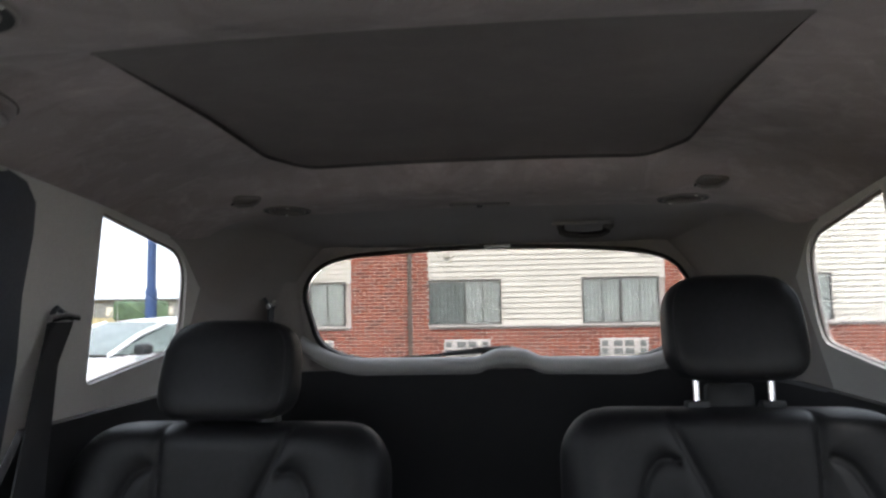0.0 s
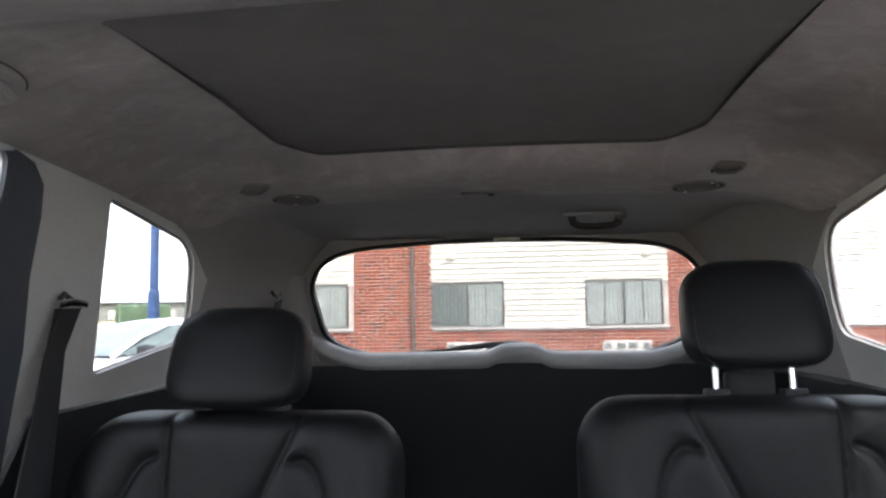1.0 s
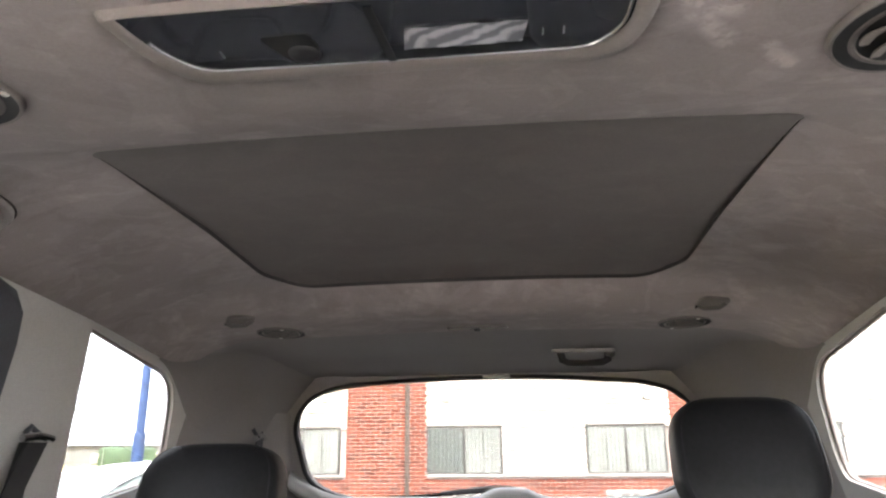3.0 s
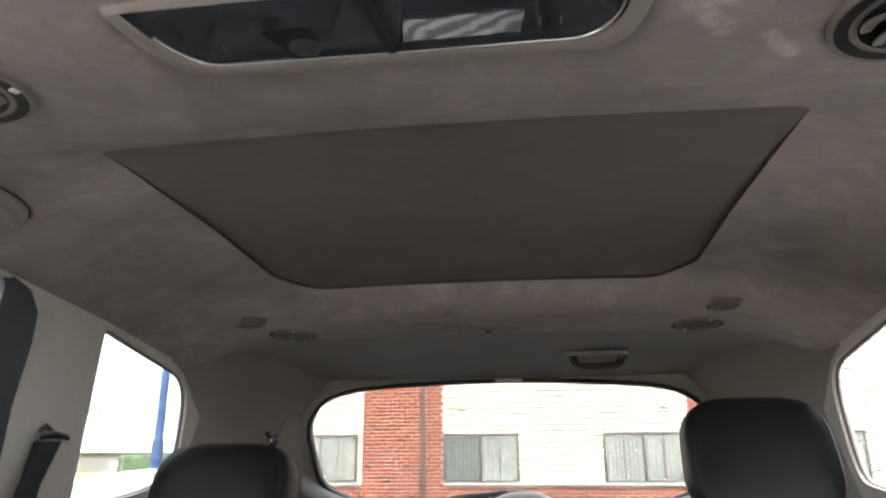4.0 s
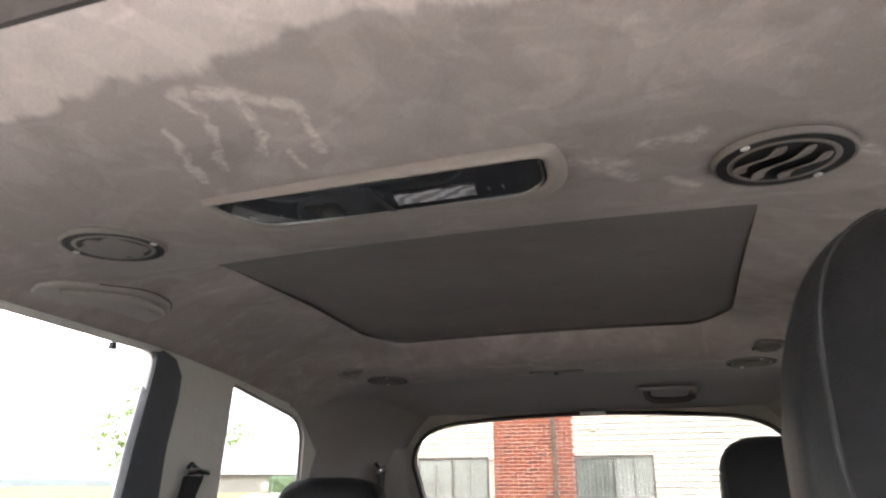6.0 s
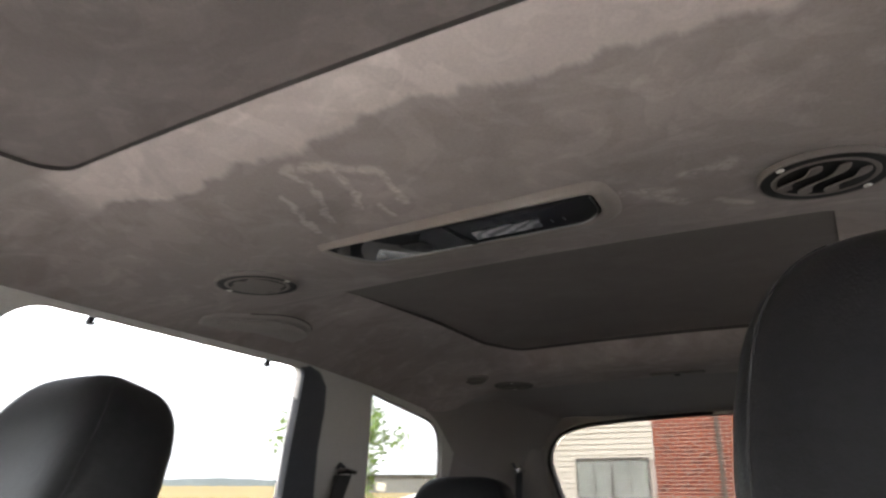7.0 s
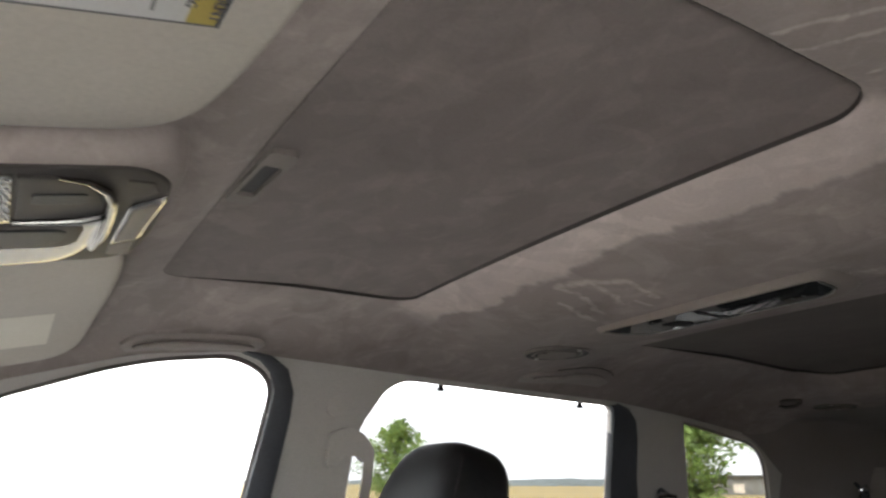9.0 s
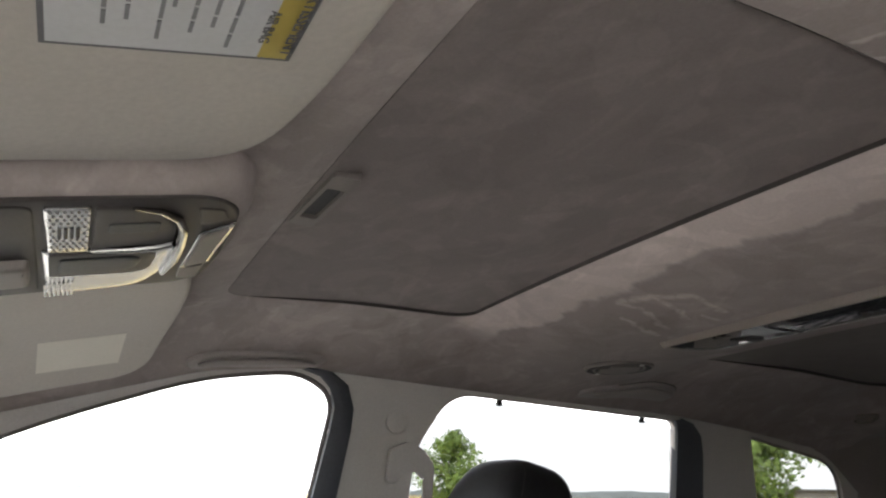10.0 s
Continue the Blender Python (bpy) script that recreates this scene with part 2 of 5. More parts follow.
PRINT = material("pale_grey_print", (0.22, 0.22, 0.23), 0.6, 0, 300, 0.05, 0.0, 20, 0.03)
INK = material("grey_print", (0.10, 0.10, 0.11), 0.6, 0, 300, 0.05, 0.0, 20, 0.03)
GLASS = glass_material("window_glass", (0.95, 0.97, 0.96))
PRIVACY = glass_material("tinted_privacy_glass", (0.47, 0.478, 0.474))
PRIVACY_REAR = glass_material("tinted_rear_glass", (0.375, 0.38, 0.375))
BRICK_ONE = material("red_brick", (0.265, 0.072, 0.042), 0.9, 0, 30, 0.2, 0.5, 3, 0.08, random_by="object")
BRICK_MANY = material("red_brick_field", (0.265, 0.072, 0.042), 0.9, 0, 30, 0.2, 0.5, 3, 0.08, random_by="island")
MORTAR = material("pale_mortar", (0.56, 0.48, 0.43), 0.95, 0, 60, 0.2, 0.4, 2, 0.15)
SIDING = material("cream_vinyl_siding", (0.63, 0.58, 0.50), 0.6, 0, 60, 0.03, 0.1, 1, 0.05)
BWIN = material("bronze_window_frame", (0.12, 0.11, 0.10), 0.5, 0, 50, 0.1, 0.1)
SILL = material("pale_stone_sill", (0.55, 0.50, 0.46), 0.85, 0, 40, 0.15, 0.3, 2, 0.1)
CURTAIN = material("white_curtain", (0.42, 0.405, 0.385), 0.9, 0, 20, 0.08, 0.1, 3, 0.1)
INSIDE = material("dark_room_sheet", (0.10, 0.12, 0.12), 0.9, 0, 10, 0.1, 0.0)
ROOFING = material("grey_shingles", (0.10, 0.10, 0.10), 0.9, 0, 20, 0.3, 0.5)
ASPHALT = material("worn_asphalt", (0.05, 0.049, 0.047), 0.9, 0, 60, 0.3, 0.6, 0.6, 0.2)
CONCRETE = material("pale_bounce_concrete", (0.42, 0.405, 0.38), 0.9, 0, 40, 0.15, 0.4, 0.4, 0.15)
FIELD = material("dry_yellow_field", (0.29, 0.22, 0.085), 0.95, 0, 3, 0.25, 0.5, 0.05, 0.25)
LEAF = material("green_leaves", (0.18, 0.27, 0.07), 0.6, 0, 12, 0.3, 0.2, 1.2, 0.35)
LEAF_DARK = material("dark_hedge_leaves", (0.09, 0.14, 0.08), 0.8, 0, 6, 0.3, 0.4, 0.8, 0.3)
BARK = material("grey_bark", (0.12, 0.095, 0.075), 0.9, 0, 20, 0.3, 0.6)
HILL = material("distant_woods", (0.13, 0.15, 0.15), 1.0, 0, 0.2, 0.2, 0.0, 0.02, 0.2)
SHED = material("far_grey_wall", (0.20, 0.20, 0.19), 0.9, 0, 0.5, 0.1, 0.0, 0.1, 0.1)
BLUE = material("blue_pole_paint", (0.035, 0.075, 0.20), 0.45, 0, 20, 0.1, 0.1)
STEEL = material("galvanised_steel", (0.40, 0.41, 0.42), 0.5, 0.6, 20, 0.1, 0.1)
CARWHITE = material("white_car_paint", (0.80, 0.80, 0.80), 0.25, 0, 10, 0.02, 0.0, 2, 0.02, coat=0.6)
CARGLASS = material("car_window_glass", (0.17, 0.20, 0.19), 0.1, 0, 3, 0.1, 0.0, 1.5, 0.2)
CARGLASS.node_tree.nodes["Principled BSDF"].inputs["Specular IOR Level"].default_value = 0.12
TYRE = material("tyre_rubber", (0.02, 0.02, 0.02), 0.85, 0, 60, 0.1, 0.3)
GUTTER = material("brown_downpipe", (0.16, 0.12, 0.10), 0.5, 0, 20, 0.1, 0.1)


# ---- mesh helpers ----
def link(name, bm, mat, parent=None, smooth=35):
    bmesh.ops.recalc_face_normals(bm, faces=bm.faces)
    me = bpy.data.meshes.new(name)
    bm.to_mesh(me)
    bm.free()
    me.materials.append(mat)
    if smooth:
        me.polygons.foreach_set("use_smooth", [True] * len(me.polygons))
        me.set_sharp_from_angle(angle=radians(smooth))
    ob = new(name, me)
    if parent:
        ob.parent = parent
    return ob


def part(name, bm, mat, parent, label="", smooth=35):
    """Links a bmesh as one mesh under a thing or a part. Its coordinates are the parent's."""
    ob = link(name, bm, mat, parent, smooth)
    if label:
        ob["label"] = label
    return ob


def thing(name, label, category, m=None, group="", kind=""):
    ob = new(name)
    ob.empty_display_size = 0.05
    ob.matrix_world = m or Matrix()
    return tagged(ob, label, category, group, kind)


def structure(name, bm, mat, label, category, smooth=35):
    return tagged(link(name, bm, mat, None, smooth), label, category, "", "structure")


def box(bm, size, centre=(0, 0, 0), bevel=0.0, seg=2, turn=None):
    m = Matrix.Translation(centre)
    if turn is not None:
        m = m @ turn
    made = bmesh.ops.create_cube(bm, size=1, matrix=m @ Matrix.Diagonal((*size, 1)))
    if bevel:
        edges = list({e for v in made["verts"] for e in v.link_edges})
        bmesh.ops.bevel(bm, geom=edges, offset=bevel, segments=seg, affect="EDGES", profile=0.5)
    return bm


def rounded(points, radius, seg=6):
    """A closed outline with its corners rounded. radius: one, or one for each corner."""
    n, out = len(points), []
    radii = radius if isinstance(radius, (list, tuple)) else [radius] * n
    for i in range(n):
        p0, p, p1 = Vector(points[i - 1]), Vector(points[i]), Vector(points[(i + 1) % n])
        a, b = p0 - p, p1 - p
        r = min(radii[i], a.length * 0.48, b.length * 0.48)
        if r < 1e-5:
            out.append(p)
            continue
        a, b = p + a.normalized() * r, p + b.normalized() * r
        for k in range(seg + 1):
            t = k / seg
            out.append(a * (1 - t) ** 2 + p * (2 * t * (1 - t)) + b * t * t)
    return out


def rect(w, h, r, cx=0.0, cy=0.0, seg=6):
    return rounded([(cx - w / 2, cy - h / 2), (cx + w / 2, cy - h / 2), (cx + w / 2, cy + h / 2), (cx - w / 2, cy + h / 2)], r, seg)


def arc_rect(w, h, radii, cx=0.0, cy=0.0, seg=10):
    """A rectangle with true circular corners; radii: front pair, rear pair."""
    out = []
    for sx, sy, r, a0 in ((-1, -1, radii[0], 180), (1, -1, radii[0], 270), (1, 1, radii[1], 0), (-1, 1, radii[1], 90)):
        for k in range(seg + 1):
            a = radians(a0 + 90 * k / seg)
            out.append(Vector((cx + sx * (w / 2 - r) + r * math.cos(a), cy + sy * (h / 2 - r) + r * math.sin(a))))
    return out


def densify(points, step):
    out, n = [], len(points)
    for i in range(n):
        a, b = Vector(points[i]), Vector(points[(i + 1) % n])
        k = max(1, int((b - a).length / step))
        out += [a.lerp(b, j / k) for j in range(k)]
    return out


def sheet(outline, holes, place, depth, flare=0.0):
    """A flat panel with openings that go through it. place(u, v) gives the front point; depth is the vector to its back."""
    bm = bmesh.new()
    depth = Vector(depth)
    loops, edges = [], []
    for pts in (outline, *holes):
        vs = [bm.verts.new((p[0], p[1], 0)) for p in pts]
        edges += [bm.edges.new((vs[i - 1], vs[i])) for i in range(len(vs))]
        loops.append(vs)
    bmesh.ops.triangle_fill(bm, use_beauty=True, use_dissolve=False, edges=edges, normal=(0, 0, 1))
    faces, twin = list(bm.faces), {}
    centres = [sum((v.co for v in vs), Vector()) / len(vs) for vs in loops]
    shift = {}
    for k, vs in enumerate(loops):
        for v in vs:
            shift[v] = (v.co - centres[k]) * (-flare if k else 0)
    for v in list(bm.verts):
        q = v.co + shift.get(v, Vector())
        twin[v] = bm.verts.new(Vector(place(q.x, q.y)) + depth)
    for f in faces:
        bm.faces.new([twin[v] for v in reversed(f.verts)])
    for v in twin:
        v.co = Vector(place(v.co.x, v.co.y))
    for vs in loops:
        for i in range(len(vs)):
            bm.faces.new((vs[i - 1], vs[i], twin[vs[i]], twin[vs[i - 1]]))
    return bm


def pane(outline, place, offset, thick):
    bm = bmesh.new()
    o, d = Vector(offset), Vector(thick)
    front = [bm.verts.new(Vector(place(p[0], p[1])) + o) for p in outline]
    rear = [bm.verts.new(Vector(place(p[0], p[1])) + o + d) for p in outline]
    bm.faces.new(front)
    bm.faces.new(list(reversed(rear)))
    for i in range(len(front)):
        bm.faces.new((front[i - 1], front[i], rear[i], rear[i - 1]))
    return bm


def tube(bm, points, radius, seg=8, closed=False, flat=1.0, up=(0, 0, 1)):
    """A round (or flattened) bar along a line of points. radius: one, or one for each point."""
    pts = [Vector(p) for p in points]
    n, rings = len(pts), []
    radii = radius if isinstance(radius, (list, tuple)) else [radius] * n
    for i, p in enumerate(pts):
        if closed:
            d = pts[(i + 1) % n] - pts[i - 1]
        else:
            d = pts[min(i + 1, n - 1)] - pts[max(i - 1, 0)]
        d.normalize()
        side = d.cross(Vector(up))
        if side.length < 1e-4:
            side = d.cross(Vector((1, 0, 0)))
        side.normalize()
        top = side.cross(d)
        rings.append([bm.verts.new(p + (side * math.cos(a) + top * math.sin(a) * flat) * radii[i]) for a in (2 * math.pi * k / seg for k in range(seg))])
    for i in range(n if closed else n - 1):
        a, b = rings[i], rings[(i + 1) % n]
        for k in range(seg):
            bm.faces.new((a[k - 1], a[k], b[k], b[k - 1]))
    if not closed:
        bm.faces.new(list(reversed(rings[0])))
        bm.faces.new(rings[-1])
    return bm


def plate(bm, outline, z0, z1, bevel=0.0, place=None):
    """A flat plate from an outline between two heights, its z1 edge rounded by bevel. place bends it."""
    c = sum((Vector(p) for p in outline), Vector((0, 0))) / len(outline)
    levels = [(0.0, z0), (0.0, z1 - (z1 > z0 or -1) * bevel)] if bevel else [(0.0, z0)]
    s = 1 if z1 > z0 else -1
    levels = [(0.0, z0)]
    if bevel:
        for k in range(5):
            a = math.pi / 2 * k / 4
            levels.append((bevel * (1 - math.cos(a)), z1 - s * bevel * (1 - math.sin(a))))
    else:
        levels.append((0.0, z1))
    rings = []
    for inset, z in levels:
        ring = []
        for p in outline:
            v = Vector(p)
            d = c - v
            q = v + d.normalized() * min(inset, d.length) if inset else v
            w = (q.x, q.y, z)
            ring.append(bm.verts.new(place(*w) if place else w))
        rings.append(ring)
    for a, b in zip(rings, rings[1:]):
        for i in range(len(a)):
            bm.faces.new((a[i - 1], a[i], b[i], b[i - 1]))
    bm.faces.new(rings[0])
    bm.faces.new(rings[-1])
    return bm


def ring_plate(bm, outer, inner, z0, z1, place=None):
    """A flat ring between two outlines of as many points."""
    f = place or (lambda x, y, z: (x, y, z))
    vs = [[bm.verts.new(f(p[0], p[1], z)) for p in line] for line, z in ((outer, z0), (outer, z1), (inner, z1), (inner, z0))]
    for a, b in zip(vs, vs[1:] + vs[:1]):
        for i in range(len(a)):
            bm.faces.new((a[i - 1], a[i], b[i], b[i - 1]))
    return bm


def lerp_table(table, y):
    """A smooth curve through (place, value) pairs."""
    return float(np.interp(y, [a for a, _ in table], [b for _, b in table]))


def smooth_table(table, y, half=0.03):
    return sum(lerp_table(table, y + half * k / 3) for k in range(-3, 4)) / 7


# ---- the cabin: x to the driver's side, y to the rear, z up ----
ROOF_MID = [(-0.1, 1.53), (0.1, 1.59), (0.3, 1.646), (0.43, 1.678), (0.53, 1.702), (0.7, 1.713), (0.88, 1.716), (0.93, 1.704), (1.0, 1.682), (1.06, 1.670), (1.2, 1.664), (1.32, 1.676), (1.41, 1.702), (1.7, 1.702), (1.975, 1.690), (2.005, 1.670), (2.035, 1.648), (2.07, 1.638), (2.11, 1.634), (2.22, 1.6305), (2.3, 1.624), (2.46, 1.617), (2.7, 1.586)]
ROOF_EDGE = [(-0.1, 1.45), (0.1, 1.50), (0.27, 1.55), (0.54, 1.632), (0.7, 1.65), (1.0, 1.64), (1.6, 1.624), (1.85, 1.602), (2.2, 1.56), (2.45, 1.53), (2.7, 1.47)]


def side_x(y, z):
    """The inner face of the side trim."""
    bend = max(0.0, (y - 2.30) / 0.40) ** 2 * 0.085
    return 0.64 + 0.27 * (1.6 - z) - bend


def roof_z(x, y):
    """The underside of the headliner."""
    mid, edge = smooth_table(ROOF_MID, y), smooth_table(ROOF_EDGE, y)
    xe = side_x(y, edge)
    u = min(1.0, max(0.0, (abs(x) - 0.37) / (xe - 0.37)))
    power = 1.7 + 2.2 * min(1.0, max(0.0, (y - 2.0) / 0.3))
    return mid + (edge - mid) * (u ** power) - 0.006 * (abs(x) / 0.37) ** 2 * (abs(x) < 0.37) - 0.006 * (abs(x) >= 0.37) * (1 - u)


def on_roof(x, y, z=0.0):
    """A point z above the headliner at (x, y)."""
    return Vector((x, y, roof_z(x, y) + z))


def roof_pose(x, y, turn=0.0):
    """A pose on the headliner whose z points down into the cabin, along its normal."""
    h = 0.01
    ex = Vector((2 * h, 0, roof_z(x + h, y) - roof_z(x - h, y))).normalized()
    ey = Vector((0, 2 * h, roof_z(x, y + h) - roof_z(x, y - h))).normalized()
    n = ex.cross(ey).normalized() * -1
    ex = (ex - n * ex.dot(n)).normalized()
    m = Matrix((ex, n.cross(ex), n)).transposed().to_4x4()
    return Matrix.Translation((x, y, roof_z(x, y))) @ m @ pose(0, 0, 0, 0, 0, turn)


def round_box_distance(x, y, cx, cy, hx, hy, radii):
    r = radii[0] if y < cy else radii[1]
    qx, qy = abs(x - cx) - hx + r, abs(y - cy) - hy + r
    return math.hypot(max(qx, 0), max(qy, 0)) + min(max(qx, qy), 0) - r


# rear and front roof openings: centre x, centre y, half sizes, corner radius
OPENINGS = [(0.0, 1.689, 0.373, 0.298, (0.025, 0.085)), (-0.006, 0.6985, 0.374, 0.1905, (0.045, 0.045))]
VENTS = [(-0.37, 1.2, 0.061), (0.37, 1.2, 0.061), (-0.415, 2.165, 0.053), (0.415, 2.165, 0.053)]


def opening_distance(x, y):
    return min(min(round_box_distance(x, y, *o) for o in OPENINGS), min(math.hypot(x - a, y - b) - r * 0.88 for a, b, r in VENTS))


def headliner(name, y0, y1, mat, label, lift=0.0, step=0.011, lip=0.0):
    bm = bmesh.new()
    ny = int((y1 - y0) / step)
    nx = 124
    grid = []
    for j in range(ny + 1):
        y = y0 + (y1 - y0) * j / ny
        xe = side_x(y, smooth_table(ROOF_EDGE, y)) + 0.006
        row = []
        for i in range(nx + 1):
            x = xe * (2 * i / nx - 1)
            yy = y
            d = opening_distance(x, yy)
            if abs(d) < step * 0.75:
                h = 1e-4
                g = Vector((opening_distance(x + h, yy) - opening_distance(x - h, yy), opening_distance(x, yy + h) - opening_distance(x, yy - h)))
                if g.length > 0:
                    g.normalize()
                    x, yy = x - g.x * d, yy - g.y * d
            dd = opening_distance(x, yy)
            roll = 0.004 * math.exp(-max(dd, 0) / 0.006)
            row.append((bm.verts.new((x, yy, roof_z(x, yy) + lift + roll)), dd))
        grid.append(row)
    for j in range(ny):
        for i in range(nx):
            q = (grid[j][i], grid[j][i + 1], grid[j + 1][i + 1], grid[j + 1][i])
            if max(d for _, d in q) <= 1e-5 or min(d for _, d in q) < -0.0025:
                continue
            bm.faces.new([v for v, _ in q])
    for v in [v for v in bm.verts if not v.link_faces]:
        bm.verts.remove(v)
    made = bmesh.ops.extrude_face_region(bm, geom=list(bm.faces))
    for v in made["geom"]:
        if isinstance(v, bmesh.types.BMVert):
            v.co.z += 0.012
    return structure(name, bm, mat, label, "headliner", smooth=60)


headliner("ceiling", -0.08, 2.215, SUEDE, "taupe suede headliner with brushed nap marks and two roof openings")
headliner("ceiling_rear", 2.223, 2.70, HATCH_TOP, "grey moulded trim above the rear window", 0.004)


def shade_z(o, rise, x, y):
    """The underside of a closed sunshade."""
    cx, cy, hx, hy, _ = o
    return roof_z(hx - 0.006, y) + 0.0032 + (rise - 0.0032) * min(1.0, max(0.0, (y - cy + hy) / hy)) + 0.008 * (1 - ((x - cx) / (hx + 0.01)) ** 2)


def roof_window(o, rise, label, fabric, well):
    """Well wall, coloured dark for the shadow gap, and closed fabric sunshade of a roof opening."""
    cx, cy, hx, hy, (rf, rr) = o
    top = thing("sunroof", label, "sunroof", kind="structure")
    # thin sheet against the lip; its dark colour is the gap's shade
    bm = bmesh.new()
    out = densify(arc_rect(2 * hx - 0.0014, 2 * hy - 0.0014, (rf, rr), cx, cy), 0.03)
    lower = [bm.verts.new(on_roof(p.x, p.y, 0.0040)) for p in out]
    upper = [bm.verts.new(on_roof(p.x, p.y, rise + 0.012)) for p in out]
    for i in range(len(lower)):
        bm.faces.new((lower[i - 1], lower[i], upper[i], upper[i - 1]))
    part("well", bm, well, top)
    bm = bmesh.new()
    w, h = hx + 0.01, hy + 0.01
    zz = roof_z(hx, cy) + rise
    vs = [[[bm.verts.new((cx + w * (2 * i / 20 - 1), cy + h * (2 * j / 16 - 1), shade_z(o, rise, cx + w * (2 * i / 20 - 1), cy + h * (2 * j / 16 - 1)) + k)) for i in range(21)] for j in range(17)] for k in (0, 0.008)]
    for k in (0, 1):
        for j in range(16):
            for i in range(20):
                bm.faces.new((vs[k][j][i], vs[k][j][i + 1], vs[k][j + 1][i + 1], vs[k][j + 1][i]))
    part("sunshade", bm, fabric, top, "closed taupe fabric sunshade")
    # outer roof skin above the opening keeps daylight out
    bm = bmesh.new()
    box(bm, (2 * hx + 0.08, 2 * hy + 0.08, 0.006), (cx, cy, zz + 0.045))
    part("glass_cover", bm, GLOSS, top)
    return top


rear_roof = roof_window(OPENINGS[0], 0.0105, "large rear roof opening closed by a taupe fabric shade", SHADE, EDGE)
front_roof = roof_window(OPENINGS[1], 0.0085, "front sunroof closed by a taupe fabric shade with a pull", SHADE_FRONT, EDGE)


# ---- side walls ----
FRONT_WIN = rounded([(-0.62, 1.02), (0.71, 1.02), (0.742, 1.30), (0.772, 1.612), (0.70, 1.648), (0.54, 1.627), (0.27, 1.525)], [0.03, 0.05, 0.6, 0.05, 0.08, 0.12, 0.3], 8)
REAR_WIN = rounded([(0.93, 1.02), (1.665, 1.02), (1.632, 1.36), (1.60, 1.612), (1.005, 1.629), (0.945, 1.525)], [0.04, 0.05, 0.4, 0.025, 0.05, 0.03], 8)
QUARTER_WIN = rounded([(1.946, 1.279), (2.272, 1.326), (2.264, 1.39), (2.203, 1.540), (1.857, 1.593)], [0.02, 0.03, 0.08, 0.08, 0.012], 8)


def side_wall(s, name):
    """s: -1 passenger's side, 1 driver's side."""
    place = lambda y, z: (s * side_x(min(y, 2.3), z), y, z)
    out = (s * 0.016, 0, 0.004)
    edge = [(y, smooth_table(ROOF_EDGE, y) + 0.004) for y in (2.30, 2.1, 1.85, 1.6, 1.3, 1.0, 0.7, 0.54, 0.4, 0.27, 0.1, -0.08)]
    upper = [(-0.95, 1.0), (0.9, 1.0), (1.72, 1.0), (1.79, 1.228), (2.30, 1.228)] + edge + [(-0.95, 1.06)]
    holes = [FRONT_WIN, REAR_WIN, QUARTER_WIN]
    wall = structure(name, sheet(upper, holes, place, out, 0.0), PILLAR, "pale grey pillar and window trim of the cabin side", "side trim")
    lower = structure(name + "_lower", sheet([(-0.95, 0.3), (3.2, 0.3), (3.2, 0.9), (2.75, 1.0), (2.30, 1.224), (1.794, 1.224), (1.724, 0.996), (-0.95, 0.996)], [], lambda y, z: (s * (side_x(min(y, 2.3), z) - 0.012), y, z), out), BLACK, "black lower door and cargo side trim", "side trim")
    # rear corner, sweeping inwards to the tailgate
    bm = bmesh.new()
    ny, nz = 19, 16
    black = bmesh.new()
    g, low = [], []
    for j in range(ny + 1):
        y = 2.30 + 0.54 * j / ny
        top = smooth_table(ROOF_EDGE, y) + 0.004
        yy = min(y, 2.705 + 0.0002 * j)
        g.append([bm.verts.new((s * side_x(yy, z), yy, z)) for z in (1.228 + (top - 1.228) * i / nz for i in range(nz + 1))])
        low.append([black.verts.new((s * (side_x(y, z) + d), y, z)) for z, d in ((0.5, -0.012), (1.218, -0.012), (1.225, -0.006), (1.225, 0.03))])
    for a, b in zip(low, low[1:]):
        for i in range(3):
            black.faces.new((a[i], a[i + 1], b[i + 1], b[i]))
    structure(name + "_corner_lower", black, BLACK, "black cargo side trim in the rear corner", "side trim")
    for j in range(ny):
        for i in range(nz):
            bm.faces.new((g[j][i], g[j][i + 1], g[j + 1][i + 1], g[j + 1][i]))
    made = bmesh.ops.extrude_face_region(bm, geom=list(bm.faces))
    for v in made["geom"]:
        if isinstance(v, bmesh.types.BMVert):
            v.co.x += s * 0.03
    structure(name + "_corner", bm, HATCH, "grey rear corner pillar trim", "side trim", 60)
    # rounded cove where the corner pillar runs into the roof trim
    bm = bmesh.new()
    rows = []
    for j in range(33):
        y = 2.10 + 0.575 * j / 32
        t = min(1.0, (y - 2.10) / 0.28)
        leg = 0.004 + 0.115 * t * t * (3 - 2 * t)
        edge_z = smooth_table(ROOF_EDGE, y)
        xe = side_x(y, edge_z)
        drop = leg * 0.85
        p0 = Vector((xe - leg, y, roof_z(xe - leg, y) + 0.003))
        p1 = Vector((xe - 0.002, y, edge_z))
        p2 = Vector((side_x(y, edge_z - drop) - 0.001, y, edge_z - drop))
        rows.append([bm.verts.new((s * q.x, q.y, q.z)) for q in (p0 * (1 - k) ** 2 + p1 * 2 * k * (1 - k) + p2 * k * k for k in (i / 12 for i in range(13)))])
    for a, b in zip(rows, rows[1:]):
        for i in range(12):
            bm.faces.new((a[i], a[i + 1], b[i + 1], b[i]))
    structure("trim_cove", bm, HATCH_TOP, "grey rounded cove between rear pillar and roof", "side trim", 80)
    for k, win in enumerate((FRONT_WIN, REAR_WIN, QUARTER_WIN)):
        c = sum((Vector(p) for p in win), Vector((0, 0))) / len(win)
        big = [c + (Vector(p) - c) * 0.985 for p in win]
